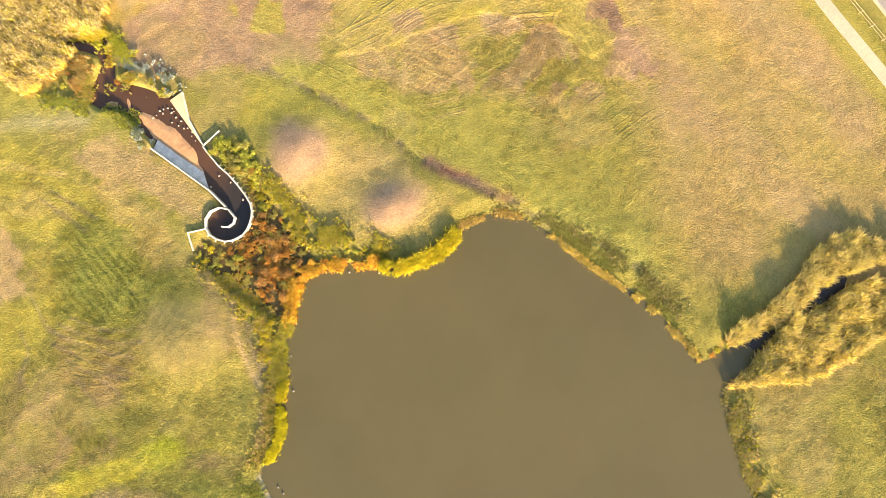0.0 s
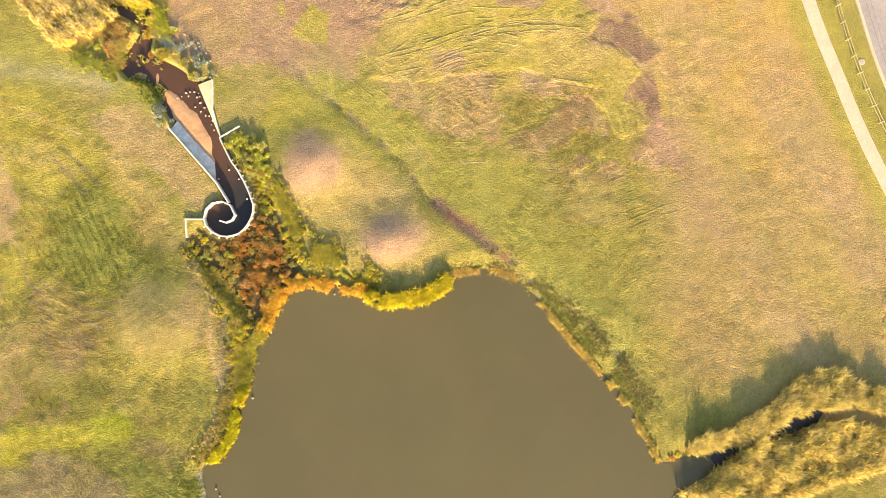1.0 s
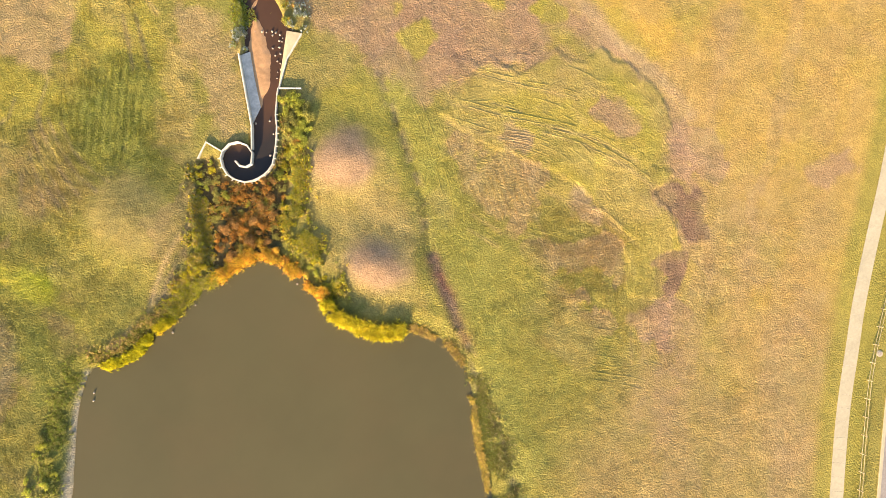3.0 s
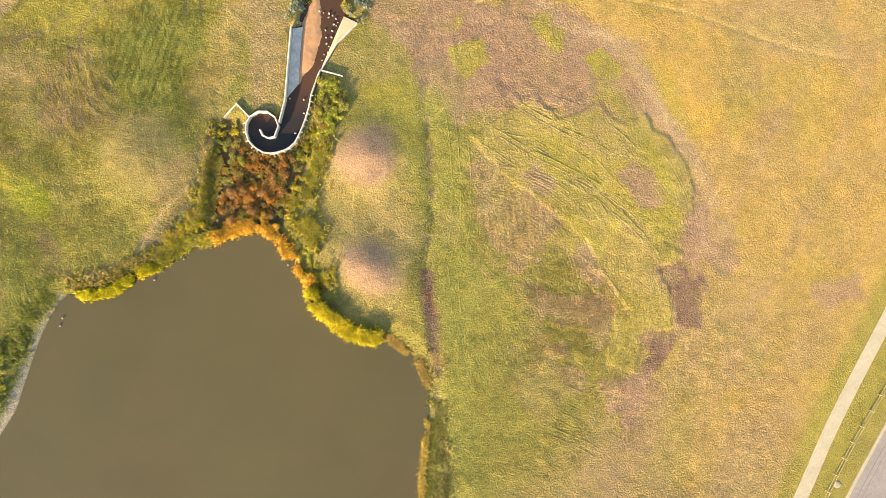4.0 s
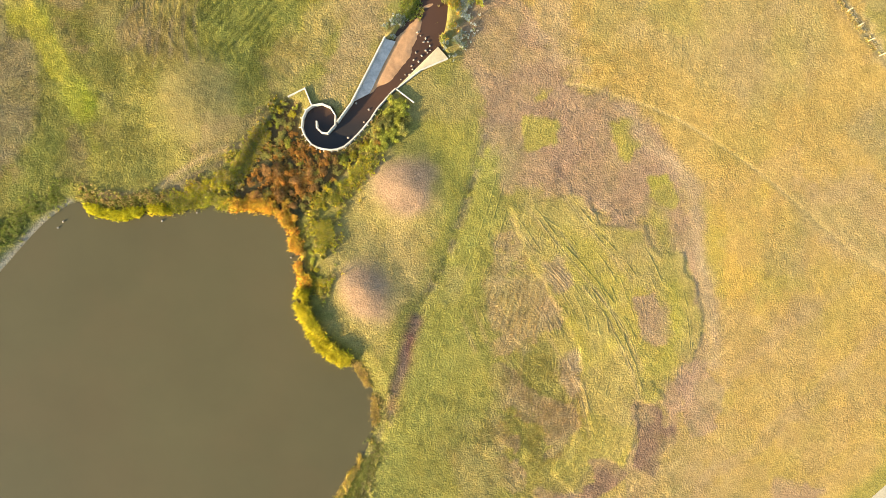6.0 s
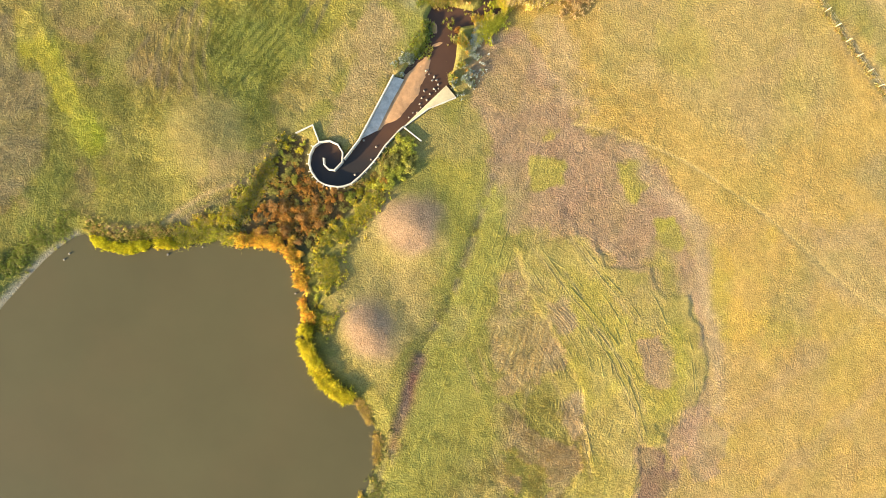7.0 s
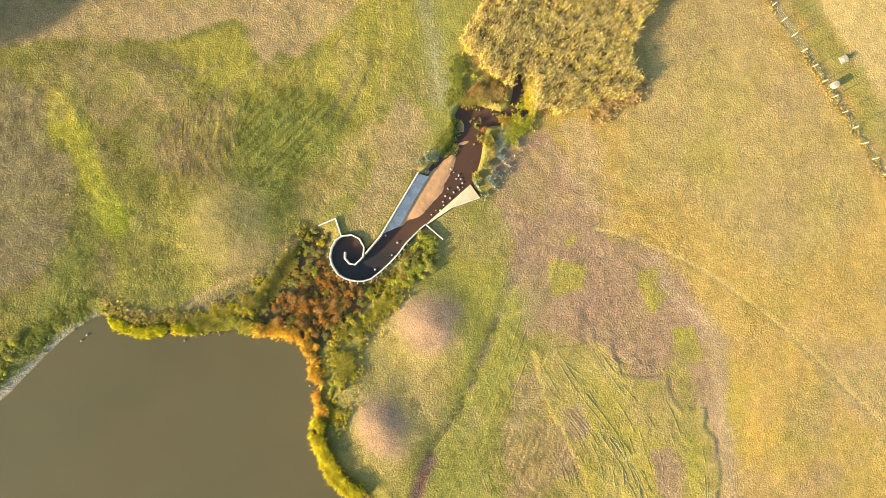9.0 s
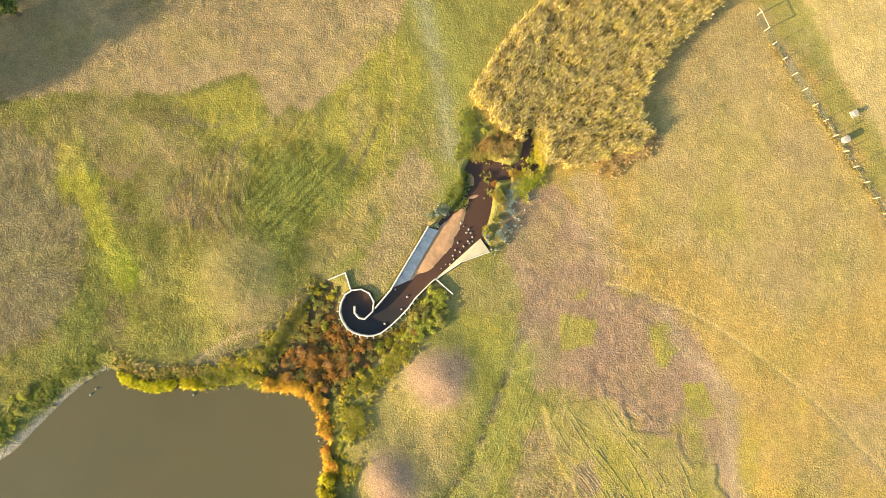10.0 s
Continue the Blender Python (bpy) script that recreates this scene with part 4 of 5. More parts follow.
silt_patch(4.2, 11.0, 1.2, 0.35, 0.3, STREAM_Z)

# stones in the channel
stone_meshes = []
for k in range(4):
    bm = bmesh.new()
    bmesh.ops.create_icosphere(bm, subdivisions=2, radius=0.5)
    for v in bm.verts:
        v.co *= 0.8 + 0.45 * noise.noise(v.co * 2.2 + Vector((k * 7, 0, 0)))
        v.co.z *= 0.7
    me = bpy.data.meshes.new("stone")
    bm.to_mesh(me)
    bm.free()
    me.materials.append(M_STONE)
    me.shade_smooth()
    stone_meshes.append(me)


def stone(x, y, size, z):
    ob = new("stone", stone_meshes[random.randrange(4)])
    ob.matrix_world = Matrix.LocRotScale((x, y, z + size * 0.16), Euler((0, 0, random.uniform(0, 6.2))), (size * random.uniform(0.9, 1.4), size, size))
    return tagged(ob, "pale rounded stone in shallow brown water", "stone", "stones in the channel")


ROW = [(1.8, 8.0), (2.5, 7.4), (2.9, 6.9), (3.6, 6.5), (3.3, 6.0), (3.9, 6.0), (4.1, 5.4), (3.5, 4.8), (3.7, 4.5), (4.1, 4.8), (2.9, 4.1),
       (2.4, 3.3), (2.1, 4.6), (1.7, 3.6), (1.4, 2.8), (1.5, 2.3), (1.0, 1.6), (0.4, 1.6), (-0.2, 1.0), (-4.9, -2.9), (-5.7, -4.6), (-6.6, -1.9), (-8.0, -6.6)]
for x, y in ROW:
    stone(x, y, random.uniform(0.2, 0.36), STREAM_Z + 0.02)
for x, y in [(-24.8, -15.9), (-16.6, -26.8), (-16.9, -22.6), (-47.6, -15.6), (-48.4, -16.4), (-34.2, -16.4), (-29.4, -15.6)]:
    tagged(stone(x, y, random.uniform(0.25, 0.4), WATER_Z + 0.02), "pale stone standing at the pond edge", "stone", "stones along the pond edge")

# ---- footpath, road, kerb ----
pave = tagged(new("pavement"), "pale concrete footpath curving through the grass", "footpath", kind="structure")
path_line = rounded(WALKWAY, 1.85)
lines = [shifted(path_line, o) for o in (-0.95, 0.95)]
for i in range(len(path_line) - 1):
    q = [Vector(lines[0][i]), Vector(lines[0][i + 1]), Vector(lines[1][i + 1]), Vector(lines[1][i])]
    c = sum(q, Vector((0, 0))) / 4
    gapped = [p + (c - p).normalized() * 0.012 for p in q]
    lift = 0.05 + random.uniform(-0.006, 0.006)
    part("slab", slab([tuple(p) for p in gapped], (lift,) * 4, 0.12), M_PATH, pave)
bm = bmesh.new()
for i in range(len(path_line) - 1):
    a, b, c2, d2 = (Vector((*lines[0][i], 0.02)), Vector((*lines[0][i + 1], 0.02)), Vector((*lines[1][i + 1], 0.02)), Vector((*lines[1][i], 0.02)))
    bm.faces.new([bm.verts.new(p) for p in (a, b, c2, d2)])
part("joint_bed", bm, M_WET_CONCRETE, pave)

kerb_line = rounded(KERB, 3.0)
road_sign = 1 if (Vector(shifted(kerb_line, 1)[10]) - Vector(ROAD_MID[8])).length < (Vector(shifted(kerb_line, -1)[10]) - Vector(ROAD_MID[8])).length else -1
road_far = shifted(kerb_line, 8.4 * road_sign)
bm = bmesh.new()
near_v = [bm.verts.new((x, y, -0.06)) for x, y in shifted(kerb_line, 0.15 * road_sign)]
far_v = [bm.verts.new((x, y, -0.06)) for x, y in road_far]
for i in range(len(near_v) - 1):
    bm.faces.new((near_v[i], near_v[i + 1], far_v[i + 1], far_v[i]))
bmesh.ops.recalc_face_normals(bm, faces=bm.faces)
if bm.faces[:][0].normal.z < 0:
    bmesh.ops.reverse_faces(bm, faces=bm.faces)
tagged(part("road", bm, M_ROAD), "worn pale grey asphalt road", "road", kind="structure")
tagged(part("kerb", sweep(kerb_line, 0.42, -0.3, 0.06), M_PATH), "pale concrete kerb beside the road", "kerb", kind="structure")
tagged(part("crack_seal", sweep(shifted(kerb_line, 1.25 * road_sign), 0.04, -0.08, -0.053, chamfer=0.003), M_DARK), "dark sealed crack along the road", "road crack", kind="structure")
tagged(part("crack_seal", sweep(shifted(kerb_line, 1.9 * road_sign), 0.03, -0.08, -0.053, chamfer=0.003), M_DARK), "dark sealed crack along the road", "road crack", kind="structure")


# ---- fences ----
def fence(line, spacing, tall, rails, thick, label, rail_name="rail", rail_mat=None):
    thing = tagged(new("fence"), label, "fence")
    pts = resample(line, 0.05)
    run, last, posts = 0.0, Vector(pts[0]), [Vector(pts[0])]
    for p in pts[1:]:
        run += (Vector(p) - last).length
        last = Vector(p)
        if run >= spacing:
            posts.append(last.copy())
            run = 0.0
    z0 = land(*posts[0])
    thing.location = (posts[0].x, posts[0].y, z0)
    bm = bmesh.new()
    box(bm, (0.11, 0.11, tall + 0.3), pose(0, 0, (tall - 0.3) / 2), 0.015)
    me = bpy.data.meshes.new("post")
    bm.to_mesh(me)
    bm.free()
    me.materials.append(M_WOOD)
    zs = [land(*p) for p in posts]
    for i, p in enumerate(posts):
        q = posts[min(i + 1, len(posts) - 1)] - posts[max(i - 1, 0)]
        ob = new("post", me)
        ob.parent = thing
        ob.location = (p.x - posts[0].x, p.y - posts[0].y, zs[i] - z0)
        ob.rotation_euler = (random.uniform(-0.02, 0.02), random.uniform(-0.02, 0.02), math.atan2(q.y, q.x))
        if i + 1 < len(posts):
            n = posts[i + 1]
            for h in rails:
                a, b = Vector((p.x, p.y, zs[i] + h)), Vector((n.x, n.y, zs[i + 1] + h + random.uniform(-0.03, 0.03)))
                d = b - a
                bm = bmesh.new()
                m = Matrix.Translation((a + b) / 2 - Vector((*posts[0], z0))) @ d.to_track_quat("X", "Z").to_matrix().to_4x4()
                box(bm, (d.length + 0.1, thick * 0.5, thick), m, thick * 0.1)
                part(rail_name, bm, rail_mat or M_WOOD, thing)
    return thing


fence(NEAR_FENCE, 2.52, 1.15, (0.45, 0.95), 0.07, "weathered timber post and rail fence beside the footpath")
fence(FAR_FENCE, 2.52, 1.3, (0.45, 0.8, 1.15), 0.010, "weathered timber posts strung with thin wires across the meadow", "wire", M_WET_CONCRETE)
gate = tagged(new("end_frame"), "pale timber end frame of the meadow fence", "fence")
gate.location = (44.2, 36.7, land(44.2, 36.7))
for dx, dy, ln, turn in ((0.5, -1.1, 2.5, -66), (-0.15, 0.25, 0.7, 130), (0.85, -2.45, 0.6, 35)):
    bm = bmesh.new()
    box(bm, (ln, 0.06, 0.08), pose(dx, dy, 1.2, 0, 0, turn), 0.01)
    part("rail", bm, M_WOOD, gate)
for dx, dy in ((0, 0), (1.0, -2.25)):
    bm = bmesh.new()
    box(bm, (0.12, 0.12, 1.6), pose(dx, dy, 0.5), 0.015)
    part("post", bm, M_WOOD, gate)

# ---- utility fittings in the grass ----
cab = tagged(new("utility_cabinet"), "low pale utility cabinet on a concrete pad in the grass", "cabinet")
cab.location = (57.4, 22.7, land(57.4, 22.7))
cab.rotation_euler = (0, 0, radians(25))
for nm, size, z, mt in (("pad", (1.1, 1.0, 0.3), -0.05, M_PATH), ("body", (0.62, 0.5, 0.34), 0.26, M_STONE), ("lid", (0.68, 0.56, 0.05), 0.45, M_STONE)):
    bm = bmesh.new()
    box(bm, size, pose(0, 0, z), 0.02)
    part(nm, bm, mt, cab)


def manhole(x, y, r, tall, label):
    thing = tagged(new("manhole"), label, "manhole")
    thing.location = (x, y, land(x, y))
    for nm, rr, z0, z1, mt in (("collar", r, -0.3, tall, M_PATH), ("cover", r * 0.68, tall - 0.02, tall + 0.03, M_STONE)):
        bm = bmesh.new()
        bmesh.ops.create_cone(bm, cap_ends=True, segments=28, radius1=rr, radius2=rr * 0.97, depth=z1 - z0, matrix=pose(0, 0, (z0 + z1) / 2))
        part(nm, bm, mt, thing)
    return thing


manhole(55.9, 19.0, 0.5, 0.7, "raised round concrete manhole with a pale cover in the grass")
manhole(38.1, -83.8, 0.46, 0.06, "round concrete manhole with a pale cover in the verge")


# ---- plants ----
def scatter(poly, count, margin=0.0):
    """Random places inside a polygon."""
    xs, ys = [p[0] for p in poly], [p[1] for p in poly]
    x, y = rng.uniform(min(xs), max(xs), count * 6), rng.uniform(min(ys), max(ys), count * 6)
    ok = within(x, y, poly) + 1.2 * (fbm(x, y, 1.5, 2) - 0.5) > margin
    return x[ok][:count], y[ok][:count]


def beside(line, wide, count, lump=1.0):
    """Random places in a band along a curve, in lumps."""
    pts = np.array(resample(line, 0.1))
    k = rng.integers(0, len(pts), count * 3)
    x, y = pts[k, 0] + rng.normal(0, wide / 2, count * 3), pts[k, 1] + rng.normal(0, wide / 2, count * 3)
    ok = fbm(x + 31, y, 1.9, 2) > rng.uniform(0.33 - 0.1 * (lump < 0.5), 0.42 + 0.19 * lump, len(x))
    return x[ok][:count], y[ok][:count]


def blades(name, x, y, tall, blade_count, wide, spread, colours, lean=(0.0, 0.0), sink=0.05, jitter=0.3, plumes=0.0, plume_colour=(0.72, 0.60, 0.30)):
    """Tufts of bent blades at the places x, y, all in one mesh; colours: a list of base colours to draw from."""
    n = len(x)
    z = on_ground(x, y) - sink
    z = np.where(y > 9, np.maximum(z, STREAM_Z - 0.1), z)
    N = n * blade_count
    bx, by, bz = (np.repeat(v, blade_count) for v in (x, y, z))
    h = (tall if np.ndim(tall) == 0 else np.repeat(tall, blade_count)) * rng.uniform(0.55, 1.15, N)
    az = rng.uniform(0, math.tau, N)
    out = spread * h * rng.uniform(0.2, 1.0, N)
    dx, dy = np.cos(az) * out + lean[0] * h, np.sin(az) * out + lean[1] * h
    px, py = -np.sin(az) * wide / 2, np.cos(az) * wide / 2
    bx = bx + rng.normal(0, wide * 1.2, N)
    by = by + rng.normal(0, wide * 1.2, N)
    v = np.empty((N, 4, 3))
    v[:, 0] = np.stack([bx, by, bz], -1)
    v[:, 1] = np.stack([bx + 0.4 * dx + px, by + 0.4 * dy + py, bz + 0.62 * h], -1)
    v[:, 2] = np.stack([bx + dx, by + dy, bz + h * rng.uniform(0.85, 1.0, N)], -1)
    v[:, 3] = np.stack([bx + 0.4 * dx - px, by + 0.4 * dy - py, bz + 0.62 * h], -1)
    k = np.arange(N)[:, None] * 4
    tris = np.concatenate([k + [0, 1, 3], k + [1, 2, 3]], 0)
    if callable(colours):
        base = np.repeat(colours(x, y), blade_count, 0)
    else:
        pick = np.array(colours)[rng.integers(0, len(colours), n)]
        base = np.repeat(pick, blade_count, 0)
    base = base * rng.uniform(1 - jitter, 1 + jitter, (N, 1))
    verts, tint = v.reshape(-1, 3), np.repeat(base, 4, 0)
    if plumes:
        # feathery seed heads at some of the tips
        tip = v[rng.random(N) < plumes, 2]
        m = len(tip)
        along = rng.normal(size=(m, 3)) * [1, 1, 0.5]
        along /= np.linalg.norm(along, axis=1)[:, None]
        side = np.cross(along, rng.normal(size=(m, 3)))
        side /= np.linalg.norm(side, axis=1)[:, None]
        s = rng.uniform(0.07, 0.14, (m, 1))
        heads = np.stack([tip - along * s, tip + side * s * 0.55, tip + along * s, tip - side * s * 0.55], 1).reshape(-1, 3)
        k = N * 4 + np.arange(m)[:, None] * 4
        tris = np.concatenate([tris, k + [0, 1, 2], k + [0, 2, 3]], 0)
        verts = np.concatenate([verts, heads])
        tint = np.concatenate([tint, np.repeat(np.array(plume_colour) * rng.uniform(0.45, 1.1, (m, 1)), 4, 0)])
    return new(name, mesh_from(name, verts, tris, M_GRASS, tint))


GOLDEN = [(0.78, 0.60, 0.12), (0.72, 0.57, 0.19), (0.60, 0.47, 0.16), (0.80, 0.65, 0.11), (0.54, 0.48, 0.09), (0.42, 0.33, 0.12), (0.36, 0.29, 0.11), (0.66, 0.60, 0.08)]
YELLOW = [(0.62, 0.54, 0.025), (0.52, 0.48, 0.025), (0.66, 0.50, 0.04), (0.38, 0.38, 0.03)]
WEEDS = [(0.27, 0.29, 0.055), (0.34, 0.33, 0.065), (0.42, 0.35, 0.09), (0.23, 0.25, 0.055), (0.45, 0.36, 0.14)]
TAWNY = [(0.54, 0.39, 0.14), (0.46, 0.33, 0.12), (0.60, 0.45, 0.16), (0.40, 0.31, 0.10), (0.56, 0.44, 0.07)]
RUST = [(0.70, 0.36, 0.05), (0.58, 0.27, 0.05), (0.76, 0.44, 0.06), (0.44, 0.22, 0.05)]
PALE_WEEDS = [(0.30, 0.30, 0.08), (0.38, 0.34, 0.11), (0.44, 0.37, 0.16), (0.26, 0.28, 0.07), (0.50, 0.40, 0.18)]
OLIVE_REED = [(0.58, 0.46, 0.16), (0.46, 0.38, 0.13), (0.64, 0.50, 0.19), (0.42, 0.37, 0.12), (0.58, 0.50, 0.10), (0.34, 0.30, 0.10)]
DARK_WEEDS = [(0.14, 0.13, 0.05), (0.20, 0.16, 0.07), (0.12, 0.13, 0.04), (0.26, 0.21, 0.09), (0.24, 0.24, 0.07)]
BLUISH = [(0.38, 0.42, 0.38), (0.30, 0.34, 0.29), (0.50, 0.52, 0.46), (0.30, 0.34, 0.15)]

x, y = scatter(REEDS_NORTH, 11500)
tagged(blades("reed_bed", x, y, 0.8 + 1.3 * fbm(x, y, 0.8, 2), 9, 0.06, 0.45, GOLDEN + [(0.30, 0.21, 0.09), (0.38, 0.28, 0.10)], (0.10, 0.05), jitter=0.45, plumes=0.5, plume_colour=(0.84, 0.69, 0.33)), "dense golden-yellow reed bed at the head of the stream", "reed bed", kind="stuff")
x, y = scatter(ISLAND_N, 2600)
tagged(blades("reed_bed", x, y, 0.75 + 1.2 * fbm(x, y, 1.5, 2), 10, 0.07, 0.7, OLIVE_REED, (0.2, 0.0), plumes=0.06, plume_colour=(0.54, 0.43, 0.17)), "tawny reed bank beside the pond inlet", "reed bed", kind="stuff")
x, y = scatter(ISLAND_S, 3600)
tagged(blades("reed_bed", x, y, 0.55 + 1.2 * fbm(x, y, 1.5, 2), 10, 0.07, 0.7, OLIVE_REED + GOLDEN[:1], (0.2, 0.0), plumes=0.06, plume_colour=(0.54, 0.43, 0.17)), "tawny and golden reed bank south of the inlet", "reed bed", kind="stuff")

FRINGES = [
    ([(-15.6, -27.6), (-15.9, -29.2), (-14.7, -32.3), (-13.2, -34.9), (-11.2, -36.6), (-10.2, -37.0)], 0.75, 2600, 1.3, YELLOW[:3] + [(0.36, 0.34, 0.03), (0.30, 0.27, 0.03)], "bright yellow reeds along the pond edge"),
    ([(-15.2, -26.4), (-15.8, -22.2), (-16.8, -18.4), (-17.8, -15.8), (-21.5, -15.1), (-24.0, -14.8)], 0.8, 1900, 0.95, RUST[:3] + [(0.84, 0.56, 0.07), (0.80, 0.62, 0.09)] + YELLOW[2:3] + WEEDS[:1] + [(0.30, 0.16, 0.06)], "rusty orange reeds along the pond edge"),
    ([(-24.5, -14.9), (-27.0, -13.9), (-29.8, -13.8), (-32.4, -14.6)], 1.1, 1500, 0.6, YELLOW[1:2] + YELLOW[3:] + WEEDS + [(0.46, 0.44, 0.05)], "yellow-green reeds along the pond edge"),
    ([(-37.0, -14.9), (-39.0, -15.3), (-42.2, -14.9), (-43.8, -13.9)], 0.6, 1000, 0.75, YELLOW[:2] + YELLOW[3:], "bright yellow-green reeds along the pond edge"),
    ([(-33.2, -15.1), (-35.4, -14.7)], 0.6, 360, 0.7, YELLOW, "bright yellow reeds along the pond edge"),
    ([(-32.0, -13.6), (-36.0, -13.4), (-41.0, -13.6), (-45.0, -12.2)], 1.2, 700, 0.45, WEEDS + TAWNY[:2], "tawny and green weeds behind the pond edge"),
    ([(-46.5, -11.0), (-51.4, -13.4), (-56.6, -18.0), (-62, -22.6)], 1.6, 1300, 0.25, [(0.33, 0.36, 0.07), (0.27, 0.30, 0.06), (0.42, 0.38, 0.12)], "low green weeds along the pond edge"),
    ([(-9.2, -37.4), (-7.6, -40.2), (-6.6, -43), (-7.0, -46)], 0.7, 500, 0.35, TAWNY, "low tawny weeds along the pond edge"),
    ([(-8.0, -48.7), (-9.8, -51.6), (-13.0, -56.7), (-15.7, -61.7), (-18.5, -66.0), (-21.2, -69.0), (-24.8, -73.0)], 0.5, 2000, 0.4, GOLDEN[:2] + TAWNY[:1] + PALE_WEEDS[3:4], "narrow pale reed fringe along the pond edge"),
    ([(-28.8, -77.3), (-34.0, -79.0), (-39.3, -81.0), (-43.2, -82.8), (-52, -88)], 2.0, 2700, 0.38, PALE_WEEDS + YELLOW[1:2] + TAWNY[:1], "mixed weeds along the pond edge"),
    ([(-7.0, -49.2), (-8.8, -53.4), (-11.0, -58.6), (-14.4, -63.8), (-19.0, -69.4)], 2.4, 1300, 0.18, PALE_WEEDS, "green weeds on the pond bank"),
    ([(1.5, 9.5), (2.4, 12.0), (2.5, 15.6), (3.2, 19.0), (4.0, 22.6)], 1.3, 1100, 0.45, [(0.30, 0.34, 0.05), (0.38, 0.38, 0.07), (0.24, 0.30, 0.05), (0.48, 0.44, 0.06), (0.30, 0.31, 0.14)], "green weeds on the stream bank"),
    ([(7.4, 13.6), (7.6, 11.4), (7.3, 9.0), (6.2, 6.4)], 1.3, 900, 0.7, RUST[:1] + YELLOW[3:] + WEEDS, "yellow and rusty weeds on the stream bank"),
    ([(5.6, 18.4), (7.4, 18.2), (9.2, 18.0)], 1.3, 560, 0.7, RUST[3:] + TAWNY[:4] + PALE_WEEDS[:1], "rusty weeds between the stream and the reeds"),
    ([(9.8, 12.4), (9.0, 9.4), (8.2, 6.4), (7.0, 4.4)], 1.4, 1400, 0.5, BLUISH, "grey-blue weeds beside the stream"),
    ([(-1.6, 7.4), (-0.6, 7.6), (0.4, 8.8)], 1.0, 520, 0.5, PALE_WEEDS[:1] + BLUISH, "grey-green weeds at the end of the side wall"),
    ([(14.4, 18.4), (13.0, 15.4), (12.2, 12.8), (10.4, 11.2)], 1.3, 1000, 0.6, [(0.52, 0.50, 0.05), (0.44, 0.44, 0.06), (0.36, 0.38, 0.06)], "yellow-green weeds at the edge of the reeds"),
    ([(10.8, 13.2), (8.8, 14.2), (7.4, 13.0)], 1.0, 300, 0.5, WEEDS[:3] + RUST[:1] + YELLOW[2:] + TAWNY[:2], "rank weeds overgrowing the stream"),
    ([(13.3, 20.4), (13.5, 17.6), (13.4, 15.2), (12.0, 14.2)], 0.7, 800, 0.8, GOLDEN[:2] + YELLOW[:2] + [(0.44, 0.44, 0.06)], "golden and yellow-green reeds beside the stream"),
    ([(3.4, 16.6), (5.4, 16.9), (7.4, 16.6)], 0.8, 420, 0.5, WEEDS + TAWNY[:2] + [(0.46, 0.44, 0.06)], "mixed weeds at the head of the stream pool"),
    ([(-22.4, -8.4), (-25.4, -10.9), (-28.6, -12.3), (-32.6, -13.9)], 1.5, 1900, 0.4, PALE_WEEDS[:3] + YELLOW[1:] + TAWNY[:2] + [(0.46, 0.44, 0.06)], "low yellow-green weeds on the pond bank"),
    ([(-19.6, -4.2), (-21.2, -7.2), (-22.8, -10.2)], 1.2, 900, 0.4, PALE_WEEDS[:3] + YELLOW[2:] + [(0.50, 0.32, 0.09)], "low mixed weeds beside the thicket"),
    ([(-1.9, -2.2), (-3.0, -4.6), (-5.0, -7.2), (-8.0, -8.9)], 0.8, 900, 0.4, WEEDS + [(0.32, 0.20, 0.08), (0.46, 0.28, 0.08)], "rank weeds at the foot of the weir wall"),
    (DITCH[2:8], 1.0, 260, 0.12, DARK_WEEDS[1:] + PALE_WEEDS[:2], "rank weeds along the meadow ditch"),
    (DITCH[9:], 1.2, 520, 0.2, DARK_WEEDS[1:] + PALE_WEEDS[:2], "rank weeds along the meadow ditch"),
    (THICKET[:5], 1.6, 1100, 0.4, PALE_WEEDS + YELLOW[2:], "yellow-green weeds at the edge of the thicket"),
    ([(-16.0, -6.5), (-17.5, -9.5), (-18.8, -13.2), (-15.0, -12.6), (-11.8, -10.2)], 2.6, 1700, 0.5, RUST[1:2] + RUST[3:] + [(0.42, 0.25, 0.08), (0.30, 0.19, 0.08), (0.48, 0.30, 0.09), (0.36, 0.31, 0.08), (0.40, 0.36, 0.08), (0.66, 0.36, 0.08)], "rusty weeds in the wet thicket"),
    ([(-5.6, -9.2), (-8.6, -11.6), (-11.4, -15.4), (-12.4, -19.4), (-13.3, -23.8), (-13.9, -27.0)], 2.0, 3000, 0.5, WEEDS + YELLOW[1:] + [(0.40, 0.38, 0.06), (0.52, 0.42, 0.07)], "yellow-green weeds below the mound"),
    ([(-7.2, -48.6), (-9.6, -53.0), (-12.4, -57.2), (-15.6, -62.4), (-20.4, -69.6)], 1.6, 1500, 0.22, [(0.28, 0.30, 0.07), (0.36, 0.34, 0.09), (0.22, 0.25, 0.06)], "green weeds on the pond bank"),
    ([(12.5, -46), (14.5, -49), (13.5, -52)], 6.0, 420, 0.12, PALE_WEEDS[1:3] + TAWNY[:2], "coarse weed tufts in the damp field"),
    ([(21.8, 15.6), (25.8, 16.8), (28.6, 19.4)], 1.8, 900, 0.5, [(0.58, 0.42, 0.20), (0.48, 0.34, 0.16), (0.66, 0.50, 0.22)], "brown weeds at the edge of the reed bed"),
    (FAR_FENCE, 0.5, 700, 0.3, PALE_WEEDS[1:3] + WEEDS[2:3] + TAWNY[:2], "dry weeds under the meadow fence"),
]
